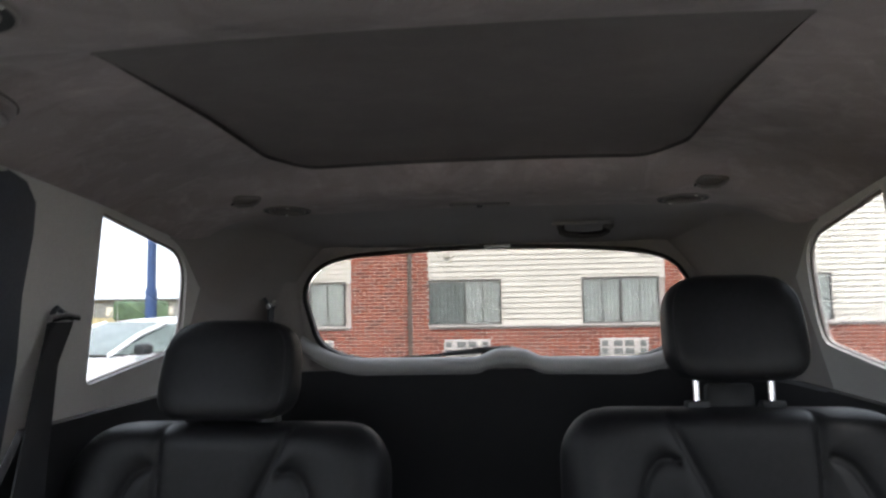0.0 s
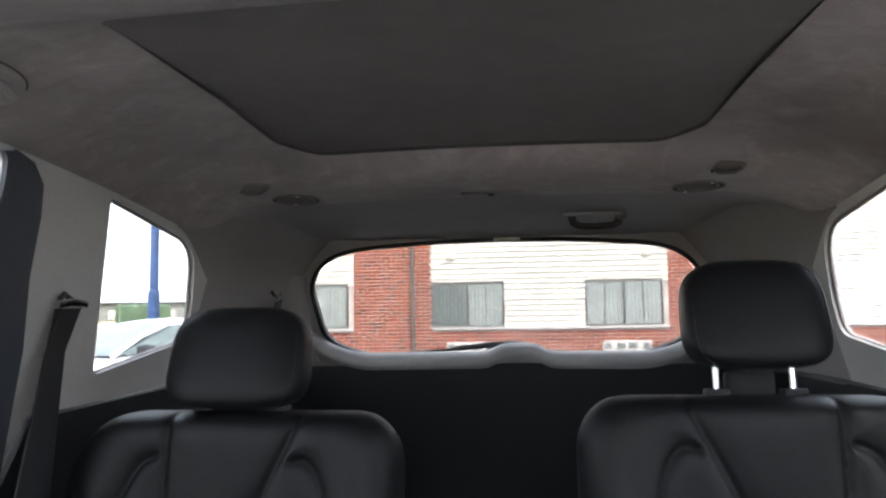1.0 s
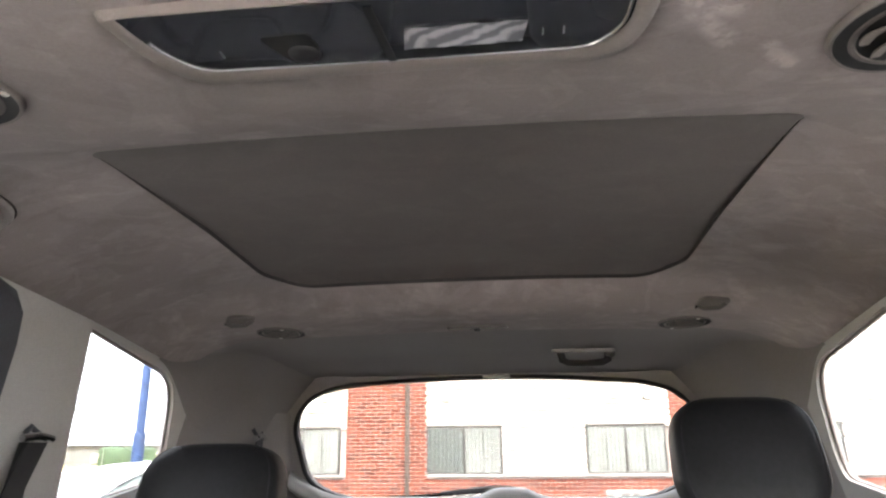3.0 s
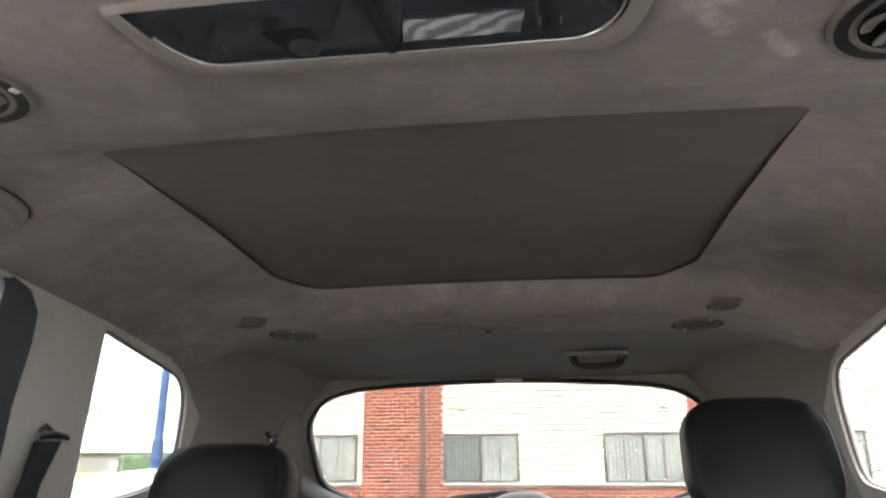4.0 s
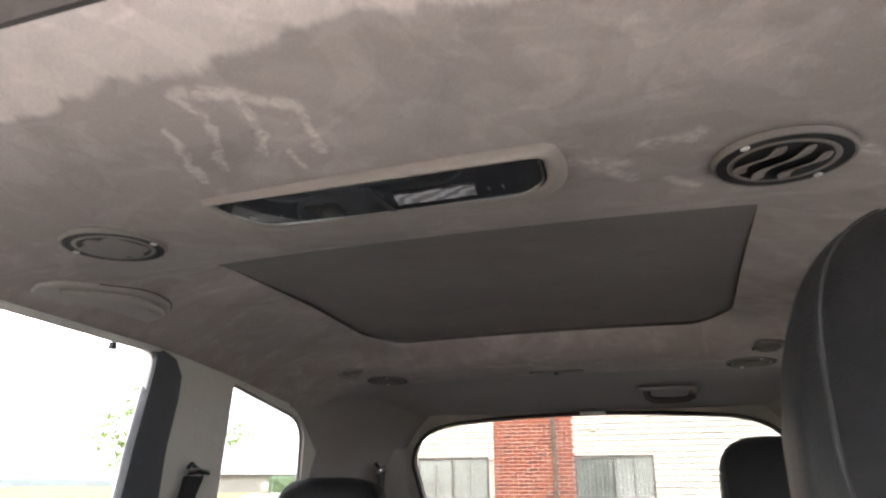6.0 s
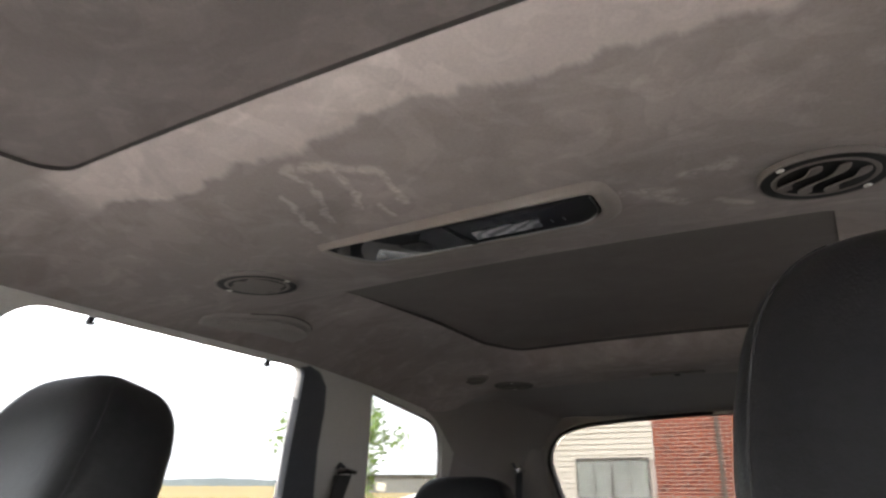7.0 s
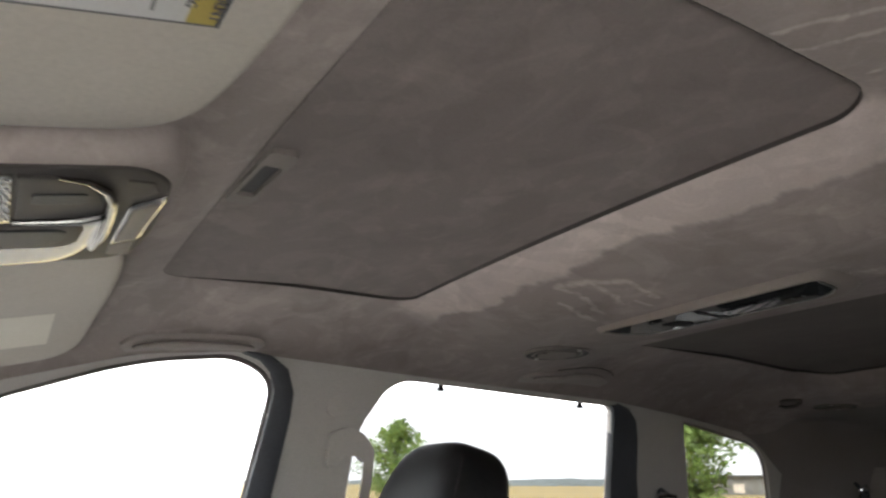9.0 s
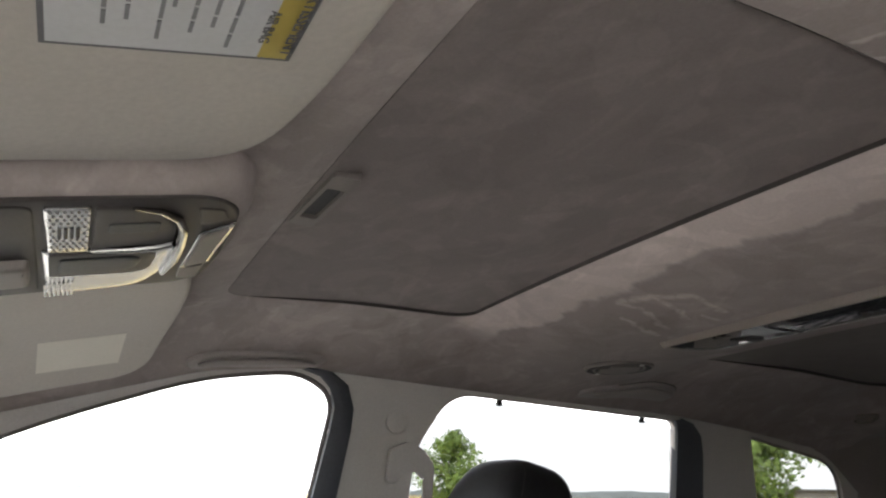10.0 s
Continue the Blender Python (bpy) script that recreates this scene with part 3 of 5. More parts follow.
        ob = structure("window_%d" % (k + 1 + (3 if s > 0 else 0)), pane(big, place, (s * 0.010, 0, 0), (s * 0.004, 0, 0)), PRIVACY if k else GLASS, "tinted privacy glass of the cabin side" if k else "clear front door window glass", "window", 0)
        bm = bmesh.new()
        # front seal: rubber coloured taupe, as the window's glare washes it out
        if k != 1:
            tube(bm, [Vector(place(p[0], p[1])) + Vector((s * 0.010, 0, 0)) for p in [c + (Vector(p) - c) * 0.992 for p in win]], 0.0035 if k else 0.005, 6, True)
            structure("trim_seal", bm, TRIM if k else HOOKS, "grey window seal" if k else "rubber window seal, coloured lighter for the window's glare", "seal")
        else:
            bm.free()
    # dark door frames beside the glass
    for name2, inner, outer, mat in (("trim_rear_door", [(1.590, 1.616), (1.600, 1.606), (1.605, 1.58), (1.609, 1.54), (1.618, 1.45), (1.634, 1.34), (1.662, 1.02)], [(1.61, 1.622), (1.65, 1.612), (1.68, 1.585), (1.693, 1.54), (1.705, 1.45), (1.735, 1.34), (1.78, 1.02)], FRAME),
                                     ("trim_front_door", [(0.70, 1.650), (0.735, 1.641), (0.757, 1.622), (0.768, 1.59), (0.766, 1.55), (0.754, 1.45), (0.738, 1.3), (0.714, 1.02)], [(0.71, 1.656), (0.755, 1.650), (0.788, 1.630), (0.805, 1.59), (0.806, 1.55), (0.798, 1.45), (0.785, 1.3), (0.765, 1.02)], FRAME)):
        bm = bmesh.new()
        rings = []
        for p, q in zip(inner, outer):
            a, b = Vector(place(*p)), Vector(place(*q))
            n = Vector((-s * 0.010, 0, -0.0027))
            w = Vector((s * 0.012, 0, 0))
            mid = (a + b) / 2 + n * 1.2
            rings.append([bm.verts.new(v) for v in (a + w, a + n * 0.7, mid, b + n * 0.7, b)])
        for r0, r1 in zip(rings, rings[1:]):
            for i in range(4):
                bm.faces.new((r0[i], r0[i + 1], r1[i + 1], r1[i]))
        structure(name2, bm, mat, "dark painted door frame with rubber seal", "door frame", 60)
    return wall


side_wall(-1, "wall_passenger")
side_wall(1, "wall_driver")

# ---- tailgate with the rear window ----
REAR_Y = 2.70


def gate(x, z):
    return (x, REAR_Y + 0.33 * (1.585 - z) - 0.10 * (x / 0.55) ** 2 * 0.5, z)


half = [(0.0, 1.248), (0.40, 1.252), (0.515, 1.30), (0.546, 1.465), (0.494, 1.535), (0.41, 1.560), (0.22, 1.575), (0.0, 1.581)]
GATE_WIN = rounded([(x, z) for x, z in half[1:]] + [(-x, z) for x, z in reversed(half[1:-1])], [0.08, 0.05, 0.06, 0.05, 0.05, 0.1, 0.1, 0.1, 0.05, 0.05, 0.06, 0.05, 0.08], 6)
GATE_WIN = densify(GATE_WIN, 0.05)
shell = densify([(-1.02, 0.32), (1.02, 0.32), (0.82, 1.2), (0.70, 1.52), (0.55, 1.62), (-0.55, 1.62), (-0.70, 1.52), (-0.82, 1.2)], 0.06)
structure("wall_rear", sheet(shell, [GATE_WIN], gate, (0, 0.02, 0.006), 0.0), HATCH, "grey tailgate trim around the rear window", "tailgate")
ob = structure("window_rear", pane(GATE_WIN, gate, (0, 0.012, 0), (0, 0.004, 0)), PRIVACY_REAR, "tinted rear window glass", "window", 0)
bm = bmesh.new()
tube(bm, [Vector(gate(p[0] * 1.008, 1.42 + (p[1] - 1.42) * 1.012)) + Vector((0, -0.003, 0)) for p in GATE_WIN], 0.0065, 10, True)
structure("trim_rear_seal", bm, RUBBER, "black rubber frame of the rear window", "seal")


structure("wall_rear_lower", sheet(densify([(-0.90, 0.4), (0.90, 0.4), (0.70, 1.228), (-0.70, 1.228)], 0.08), [], lambda x, z: Vector(gate(x, z)) + Vector((0, -0.03, 0)), (0, 0.02, 0)), BLACK, "black lower tailgate panel", "tailgate")


def ledge_top(x):
    b = math.exp(-((x - 0.045) / 0.075) ** 4) * 0.026
    return 1.262 + b + 0.05 * max(0.0, (abs(x) - 0.38) / 0.15) ** 2


bm = bmesh.new()
rows = []
for i in range(81):
    x = -0.56 + 1.12 * i / 80
    t = ledge_top(x)
    y = gate(x, t)[1]
    prof = [(0.02, 0.0), (-0.012, 0.0), (-0.026, -0.006), (-0.034, -0.018), (-0.036, -0.032), (-0.028, -0.045), (0.02, -0.06)]
    rows.append([bm.verts.new((x, y + a, t + b)) for a, b in prof])
for a, b in zip(rows, rows[1:]):
    for k in range(len(a) - 1):
        bm.faces.new((a[k], a[k + 1], b[k + 1], b[k]))
structure("trim_ledge", bm, LEDGE, "grey rounded ledge below the rear window with a raised middle", "tailgate trim", 60)
# pale frame beside the rear window, from the ledge up to the roof
for s in (-1, 1):
    bm = bmesh.new()
    rows = []
    for i in range(25):
        z = 1.24 + 0.25 * i / 24
        x_in = 0.553 - 0.045 * max(0.0, (1.40 - z) / 0.2) ** 2 * 0.6 - 0.06 * max(0.0, (z - 1.47) / 0.07) ** 2
        y = gate(x_in, z)[1]
        x_out = side_x(2.70, z) + 0.03
        rows.append([bm.verts.new((s * x, yy, z)) for x, yy in ((x_in + 0.004, y + 0.01), (x_in + 0.006, y - 0.008), (x_in + 0.016, y - 0.02), (0.5 * (x_in + x_out), y - 0.045), (x_out, y - 0.06))])
    for a, b in zip(rows, rows[1:]):
        for k in range(4):
            bm.faces.new((a[k], a[k + 1], b[k + 1], b[k]))
    structure("trim_gate_side", bm, HATCH, "grey trim strip beside the rear window", "tailgate trim", 60)
bm = bmesh.new()
box(bm, (0.075, 0.02, 0.007), (0.02, 2.672, 1.581), 0.003)
structure("trim_latch", bm, LENS, "small pale lamp lens above the rear window", "lamp lens")

# ---- outer roof skin, floor, dash and windscreen close the cabin ----
bm = bmesh.new()
rows = []
for j in range(29):
    y = -0.10 + 2.86 * j / 28
    rows.append([bm.verts.new((x, y, min(roof_z(x * 0.99, y) + 0.07, 1.80))) for x in (-0.70 + 1.4 * i / 14 for i in range(15))])
for a, b in zip(rows, rows[1:]):
    for k in range(14):
        bm.faces.new((a[k], a[k + 1], b[k + 1], b[k]))
structure("roof_skin", bm, GLOSS, "dark outer roof skin of the car", "roof", 60)
bm = bmesh.new()
box(bm, (2.0, 4.25, 0.04), (0, 1.12, 0.34), 0.01)
structure("floor", bm, CARPET, "black carpeted cabin floor", "floor")
bm = bmesh.new()
prof = [(-0.95, 0.4), (-0.95, 1.0), (-0.70, 1.04), (-0.45, 1.02), (-0.33, 0.96), (-0.30, 0.80), (-0.40, 0.60), (-0.42, 0.4)]
a = [bm.verts.new((-0.72, y, z)) for y, z in prof]
b = [bm.verts.new((0.72, y, z)) for y, z in prof]
for i in range(len(prof)):
    bm.faces.new((a[i - 1], a[i], b[i], b[i - 1]))
bm.faces.new(a)
bm.faces.new(b)
structure("dashboard", bm, BLACK, "black dashboard below the windscreen", "dashboard")
screen = rounded([(-0.70, 0.0), (0.70, 0.0), (0.58, 1.0), (-0.58, 1.0)], 0.06)
ob = structure("windscreen", pane(screen, lambda x, v: (x, -0.95 + 0.87 * v, 1.02 + 0.53 * v - 0.04 * (x / 0.6) ** 2 * v), (0, 0, 0), (0, 0.003, 0.004)), GLASS, "clear front windscreen", "window", 0)


bm = bmesh.new()
rows = [[bm.verts.new((x, y, z - 0.10 * (x / 0.8) ** 2)) for x in (-0.8 + 0.16 * i for i in range(11))] for y, z in ((-0.97, 1.0), (-1.3, 0.99), (-1.7, 0.96), (-2.0, 0.90), (-2.1, 0.78), (-2.12, 0.4))]
for a, b in zip(rows, rows[1:]):
    for k in range(10):
        bm.faces.new((a[k], a[k + 1], b[k + 1], b[k]))
structure("bonnet", bm, BONNET, "sunlit dark red bonnet ahead of the windscreen", "bonnet", 60)

# ---- things of the roof ----
def roof_slab(name, outline, depth, mat, parent, label="", z0=0.0, bevel=0.006, step=0.02):
    """A padded slab that follows the headliner and hangs depth below it."""
    line = densify(outline, step)
    c = sum((Vector(p) for p in line), Vector((0, 0))) / len(line)
    bm = bmesh.new()
    levels = [(0.0, z0)] + [(bevel * (1 - math.cos(a)), -depth + bevel * (1 - math.sin(a))) for a in (math.pi / 8 * k for k in range(5))]
    rings = []
    for inset, z in levels:
        ring = []
        for p in line:
            d = c - p
            q = p + d.normalized() * inset
            ring.append(bm.verts.new(on_roof(q.x, q.y, z)))
        rings.append(ring)
    for f in (0.75, 0.5, 0.25):
        rings.append([bm.verts.new(on_roof(*(c.lerp(p, f)), -depth)) for p in line])
    for a, b in zip(rings, rings[1:]):
        for i in range(len(a)):
            bm.faces.new((a[i - 1], a[i], b[i], b[i - 1]))
    bm.faces.new(rings[-1])
    return part(name, bm, mat, parent, label, 60)


def air_vent(x, y, r, turn, tilt, fins, group, label, open_fins=False):
    """A round roof vent: outer ring, dark gap, inner ring, curved fins."""
    top = thing("air_vent", label, "air vent", roof_pose(x, y, turn), group)
    seg = 40
    circ = lambda q: [(q * math.cos(2 * math.pi * k / seg), q * math.sin(2 * math.pi * k / seg)) for k in range(seg)]

    def ring(r0, r1, z0, z1, name, mat, crown=0.002):
        bm = bmesh.new()
        lines = [(r0, z0), (r0 - 0.001, z1 - 0.001), (r0 - (r0 - r1) * 0.35, z1 + crown), (r1 + (r0 - r1) * 0.25, z1 + crown), (r1, z1 - 0.002), (r1, z0)]
        vs = [[bm.verts.new((q[0], q[1], z)) for q in circ(rr)] for rr, z in lines]
        for a, b in zip(vs, vs[1:]):
            for i in range(seg):
                bm.faces.new((a[i - 1], a[i], b[i], b[i - 1]))
        return part(name, bm, mat, top)
    ring(r, r * 0.91, -0.004, 0.0012, "outer_ring", VENT, 0.0002)
    # shallow black plate: the shade of the gap between the rings, as colour
    bm = bmesh.new()
    plate(bm, [Vector(p) for p in circ(r * 0.94)], -0.006, 0.0009)
    part("gap", bm, RUBBER, top)
    ring(r * 0.80, r * 0.66, -0.004, 0.0013, "inner_ring", VENT, 0.0004)
    for a in (70, 250):
        bm = bmesh.new()
        box(bm, (r * 0.12, r * 0.09, 0.004), (r * 0.88 * math.cos(radians(a)), r * 0.88 * math.sin(radians(a)), 0.001), 0.001)
        part("pivot", bm, LENS, top, "small bright pivot clip")
    # another black plate, painted for the darkness of the duct behind the fins
    bm = bmesh.new()
    plate(bm, [Vector(p) for p in circ(r * 0.71)], -0.004, -0.0008)
    part("duct", bm, RUBBER, top)
    for k in range(fins):
        bm = bmesh.new()
        v = (k - (fins - 1) / 2) / fins * 1.12 * r
        w = math.sqrt(max((r * 0.6) ** 2 - v * v, 1e-6))
        wide = r * (0.50 if open_fins else 0.40)
        n = 14
        rows = []
        for i in range(n + 1):
            u = -w + 2 * w * i / n
            taper = 0.45 + 0.55 * math.sin(math.pi * i / n) ** 0.5
            ang = radians(tilt)
            dv, dz = wide / 2 * taper * math.cos(ang), wide / 2 * taper * math.sin(ang)
            bow = 0.10 * r * math.sin(2 * math.pi * i / n) if open_fins else 0.0
            rows.append([bm.verts.new((u, v + bow + a * dv, 0.0015 + a * dz * 0.45 + c)) for a, c in ((-1, 0), (1, 0), (1, 0.0016), (-1, 0.0016))])
        for a, b in zip(rows, rows[1:]):
            for i in range(4):
                bm.faces.new((a[i - 1], a[i], b[i], b[i - 1]))
        bm.faces.new(rows[0])
        bm.faces.new(rows[-1])
        part("fin", bm, VENT, top)
    return top


air_vent(-0.37, 1.2, 0.061, 105, 12, 3, "middle roof vents", "round taupe roof vent with its fins closed")
air_vent(0.37, 1.2, 0.061, 60, 40, 3, "middle roof vents", "round taupe roof vent with its curved fins open", True)
air_vent(-0.415, 2.165, 0.053, 0, 25, 4, "rear roof vents", "small round grey roof vent above the cargo area")
air_vent(0.415, 2.165, 0.053, 0, 25, 4, "rear roof vents", "small round grey roof vent above the cargo area")


def roof_hook(x, y, s):
    """A folded coat hook: rounded lozenge base with a bright pin."""
    top = thing("coat_hook", "small folded plastic coat hook on the headliner", "coat hook", roof_pose(x, y, 12 * s), "roof coat hooks")
    bm = bmesh.new()
    plate(bm, rounded([(-0.032, -0.012), (0.022, -0.018), (0.033, 0.010), (-0.02, 0.018)], 0.012), -0.003, 0.006, 0.004)
    part("base", bm, VENT, top)
    bm = bmesh.new()
    tube(bm, [(-0.026, -0.004, 0.006), (-0.016, -0.006, 0.011), (0.010, -0.004, 0.012), (0.022, 0.002, 0.007)], 0.0042, 8)
    part("hook", bm, HOOKS, top)
    bm = bmesh.new()
    box(bm, (0.006, 0.010, 0.004), (-0.028, -0.004, 0.007), 0.001)
    part("pin", bm, CHROME, top, "bright metal pin")


roof_hook(-0.458, 2.045, -1)
roof_hook(0.438, 2.035, 1)

# rear roof lamp: slim oval with two lenses and a dark button
lamp = thing("roof_lamp", "slim oval rear roof lamp with a dark button", "roof lamp", roof_pose(0.0, 2.178))
bm = bmesh.new()
plate(bm, rect(0.128, 0.026, 0.012), -0.002, 0.004, 0.003)
part("bezel", bm, HOOKS, lamp)
for x in (-0.038, 0.038):
    bm = bmesh.new()
    plate(bm, rect(0.045, 0.015, 0.007, x), 0.003, 0.0055, 0.001)
    part("lens", bm, TRIM, lamp, "dull lamp lens")
bm = bmesh.new()
plate(bm, rect(0.013, 0.012, 0.006), 0.003, 0.008, 0.002)
part("button", bm, BLACK, lamp)


def pull_handle(x0, x1, y, z):
    """A pull handle on the tailgate trim: flat base, a hanging grip bar and a round latch end."""
    top = thing("pull_handle", "grey moulded tailgate pull handle on the roof trim", "handle", Matrix.Translation(((x0 + x1) / 2, y, z)) @ pose(0, 0, 0, 6, 0, 0))
    w = x1 - x0
    bm = bmesh.new()
    plate(bm, rect(w + 0.034, 0.062, 0.022, -0.004, 0, 6), 0.004, -0.005, 0.004)
    part("base", bm, HATCH, top)
    bm = bmesh.new()
    tube(bm, [(-w / 2, 0, -0.002), (-w / 2 + 0.004, -0.002, -0.022), (-w / 2 + 0.018, -0.003, -0.029), (0, -0.004, -0.031), (w / 2 - 0.018, -0.003, -0.029), (w / 2 - 0.004, -0.002, -0.022), (w / 2, 0, -0.002)], [0.012, 0.012, 0.0105, 0.010, 0.0105, 0.012, 0.013], 12, flat=0.8)
    part("grip", bm, CONSOLE, top, "darker grip bar")
    bm = bmesh.new()
    bmesh.ops.create_uvsphere(bm, u_segments=16, v_segments=10, radius=1, matrix=Matrix.Translation((w / 2 + 0.002, -0.004, -0.008)) @ Matrix.Diagonal((0.013, 0.016, 0.012, 1)))
    part("latch_end", bm, HOOKS, top, "dark round latch end")
    return top


pull_handle(0.184, 0.300, 2.458, 1.617)

# four grab handles along the roof edge: a padded base, a dark gap line along it and the folded grip
for s in (-1, 1):
    for x, y0, y1, arch, lab in ((0.556, 1.262, 1.512, 0.044, "taupe folded grab handle above the rear door"), (0.588, 0.50, 0.73, 0.018, "taupe folded grab handle above the front door")):
        top = thing("grab_handle", lab, "grab handle", None, "roof grab handles")
        mid_y, half_y = (y0 + y1) / 2, (y1 - y0) / 2
        inner_edge = lambda y, grow=0.0: x - (arch + grow) * max(0.0, 1 - ((y - mid_y) / half_y) ** 4) ** 0.5
        base = [Vector((s * inner_edge(y), y)) for y in (y0 + (y1 - y0) * k / 24 for k in range(25))] + [Vector((s * (x + 0.020), y)) for y in (y1 - 0.01, mid_y, y0 + 0.01)]
        roof_slab("base", base, 0.007, VISOR_GREY, top, bevel=0.004)
        bm = bmesh.new()
        tube(bm, [on_roof(s * (inner_edge(y) + 0.016), y, -0.011) for y in (y0 + 0.02 + (y1 - y0 - 0.04) * k / 20 for k in range(21))], [0.005 + 0.005 * math.sin(math.pi * k / 20) ** 0.4 for k in range(21)], 10, flat=0.7)
        part("grip", bm, VISOR_GREY, top)
        if y0 > 1:
            bm = bmesh.new()
            tube(bm, [on_roof(s * inner_edge(y, 0.003), y, -0.0008) for y in (mid_y - half_y * 0.5 + half_y * 1.49 * k / 20 for k in range(21))], 0.0011, 6)
            part("gap_line", bm, EDGE, top, "dark gap beside the handle")

# rear climate panel: the bezel stands proud in front, round a nearly flat gloss insert; points as (x, towards the rear)
panel = thing("climate_panel", "gloss black rear climate panel in a taupe bezel on the headliner", "control panel", roof_pose(0.0, 1.160))
flip = lambda pts: [(x, -y) for x, y in pts]
outer = rounded(flip([(-0.194, -0.038), (0.181, -0.050), (0.187, 0.004), (0.169, 0.055), (-0.160, 0.055), (-0.184, 0.012)]), [0.008, 0.018, 0.03, 0.025, 0.04, 0.04], 6)
inner = rounded(flip([(-0.174, -0.042), (0.168, -0.042), (0.165, 0.006), (0.144, 0.028), (-0.142, 0.027), (-0.162, 0.002)]), [0.005, 0.010, 0.025, 0.02, 0.03, 0.03], 6)
rim_in = [c * 0.982 for c in inner]


def panel_z(x, y):
    """How far the insert's face hangs below the headliner; y towards the front."""
    return 0.0135 - 0.030 * (0.042 - y) - x * x / 16.0 - y * y / 2.0


bm = bmesh.new()
lines = [[(p, -0.008) for p in outer], [(p, 0.001) for p in outer]]
for f, lift in ((0.18, -0.002), (0.45, 0.0006), (0.75, 0.0012), (0.93, 0.0008), (1.0, -0.0006), (1.0, -0.004)):
    ln = []
    for p, q in zip(outer, inner):
        w = p.lerp(q, f)
        full = panel_z(q.x, q.y) + lift
        ln.append((w, 0.001 + (full - 0.001) * min(1.0, math.sin(math.pi / 2 * min(1.0, f / 0.45)) ** 0.7)))
    lines.append(ln)
vs = [[bm.verts.new((p[0], p[1], z)) for p, z in ln] for ln in lines]
for a, b in zip(vs, vs[1:]):
    for i in range(len(a)):
        bm.faces.new((a[i - 1], a[i], b[i], b[i - 1]))
part("bezel", bm, BEZEL, panel, "pale taupe bezel", 60)
bm = bmesh.new()
mid = sum(inner, Vector((0, 0))) / len(inner)
rings = [[bm.verts.new((q.x, q.y, panel_z(q.x, q.y))) for q in (mid.lerp(p, f) for p in densify(inner, 0.012))] for f in (1.0, 0.96, 0.85, 0.7, 0.55, 0.4, 0.25, 0.1)]
for a, b in zip(rings, rings[1:]):
    for i in range(len(a)):
        bm.faces.new((a[i - 1], a[i], b[i], b[i - 1]))
bm.faces.new(rings[-1])
part("insert", bm, PANEL, panel, "gloss black insert", 60)
bm = bmesh.new()
start = max(range(len(rim_in)), key=lambda k: (rim_in[k].y > 0.036) - abs(rim_in[k].x - 0.16))
edge_line = [p for p in rim_in[start:] + rim_in[:start] if p.y < 0.036]
tube(bm, [(p.x, p.y, panel_z(p.x, p.y) + 0.0005) for p in edge_line], 0.0011, 6)
part("bright_line", bm, SATIN, panel, "thin bright edge line")
bm = bmesh.new()
rows = [[bm.verts.new((x - 0.10 * (y - 0.005), y, panel_z(x, y) + dz)) for x, dz in ((-0.0045, -0.003), (-0.0045, 0.0010), (0.0015, 0.0010), (0.0015, -0.003))] for y in (0.036 - 0.062 * k / 8 for k in range(9))]
for a, b in zip(rows, rows[1:]):
    for k in range(3):
        bm.faces.new((a[k], a[k + 1], b[k + 1], b[k]))
part("divider", bm, RUBBER, panel)
# added patch: the mirrored window, fixed on the insert as colour
bm = bmesh.new()
glint_grid = [[bm.verts.new((x, y, panel_z(x, y) + 0.0012 + 0.0011 * noise.noise(Vector((x * 95 + y * 120, y * 60 - x * 8, 2.1))))) for x, y in ((0.012 + 0.082 * i / 34 + 0.004 * j / 8, -0.012 + 0.024 * j / 8) for i in range(35))] for j in range(9)]
for j in range(8):
    for i in range(34):
        bm.faces.new((glint_grid[j][i], glint_grid[j][i + 1], glint_grid[j + 1][i + 1], glint_grid[j + 1][i]))
part("reflection_patch", bm, GLINT, panel, "streaked pale patch painted for the window's reflection", 60)
# dark notch and lump added in place of the headrest mirrored in the insert
bm = bmesh.new()
plate(bm, rounded([(-0.086, 0.012), (-0.050, 0.014), (-0.046, -0.006), (-0.058, -0.020), (-0.072, -0.018)], 0.006), 0.0, 0.0008, 0, lambda x, y, z: (x, y, panel_z(x, y) + z))
part("reflection_notch", bm, RUBBER, panel, "dark notch painted for the headrest's reflection")
bm = bmesh.new()
bmesh.ops.create_uvsphere(bm, u_segments=20, v_segments=10, radius=1, matrix=Matrix.Translation((-0.059, -0.010, panel_z(-0.059, -0.010))) @ Matrix.Diagonal((0.012, 0.011, 0.004, 1)))
part("reflection_lump", bm, BLACK, panel, "small dark lump added for the headrest's reflection")
for x, y in ((-0.118, -0.006), (0.108, -0.004), (0.122, -0.004)):
    bm = bmesh.new()
    box(bm, (0.0012, 0.008, 0.0006), (x, y, panel_z(x, y) + 0.0002))
    part("key_mark", bm, PRINT, panel, "thin pale key mark")


# ---- visors, front console, sunshade pull ----
def visor(s):
    top = thing("sun_visor", "beige vinyl sun visor folded against the headliner", "sun visor", None, "sun visors")
    out = [(s * x, y) for x, y in rounded([(0.131, 0.20), (0.131, 0.430), (0.24, 0.451), (0.40, 0.456), (0.575, 0.44), (0.585, 0.22), (0.30, 0.19)], [0.03, 0.07, 0.06, 0.05, 0.05, 0.03, 0.05], 8)]
    roof_slab("visor_body", [Vector(p) for p in out], 0.020, VISOR, top)
    bm = bmesh.new()
    tube(bm, [on_roof(s * 0.17, 0.196, -0.012), on_roof(s * 0.3, 0.183, -0.012), on_roof(s * 0.56, 0.205, -0.012)], 0.006, 8)
    part("hinge_rod", bm, TRIM, top)
    return top


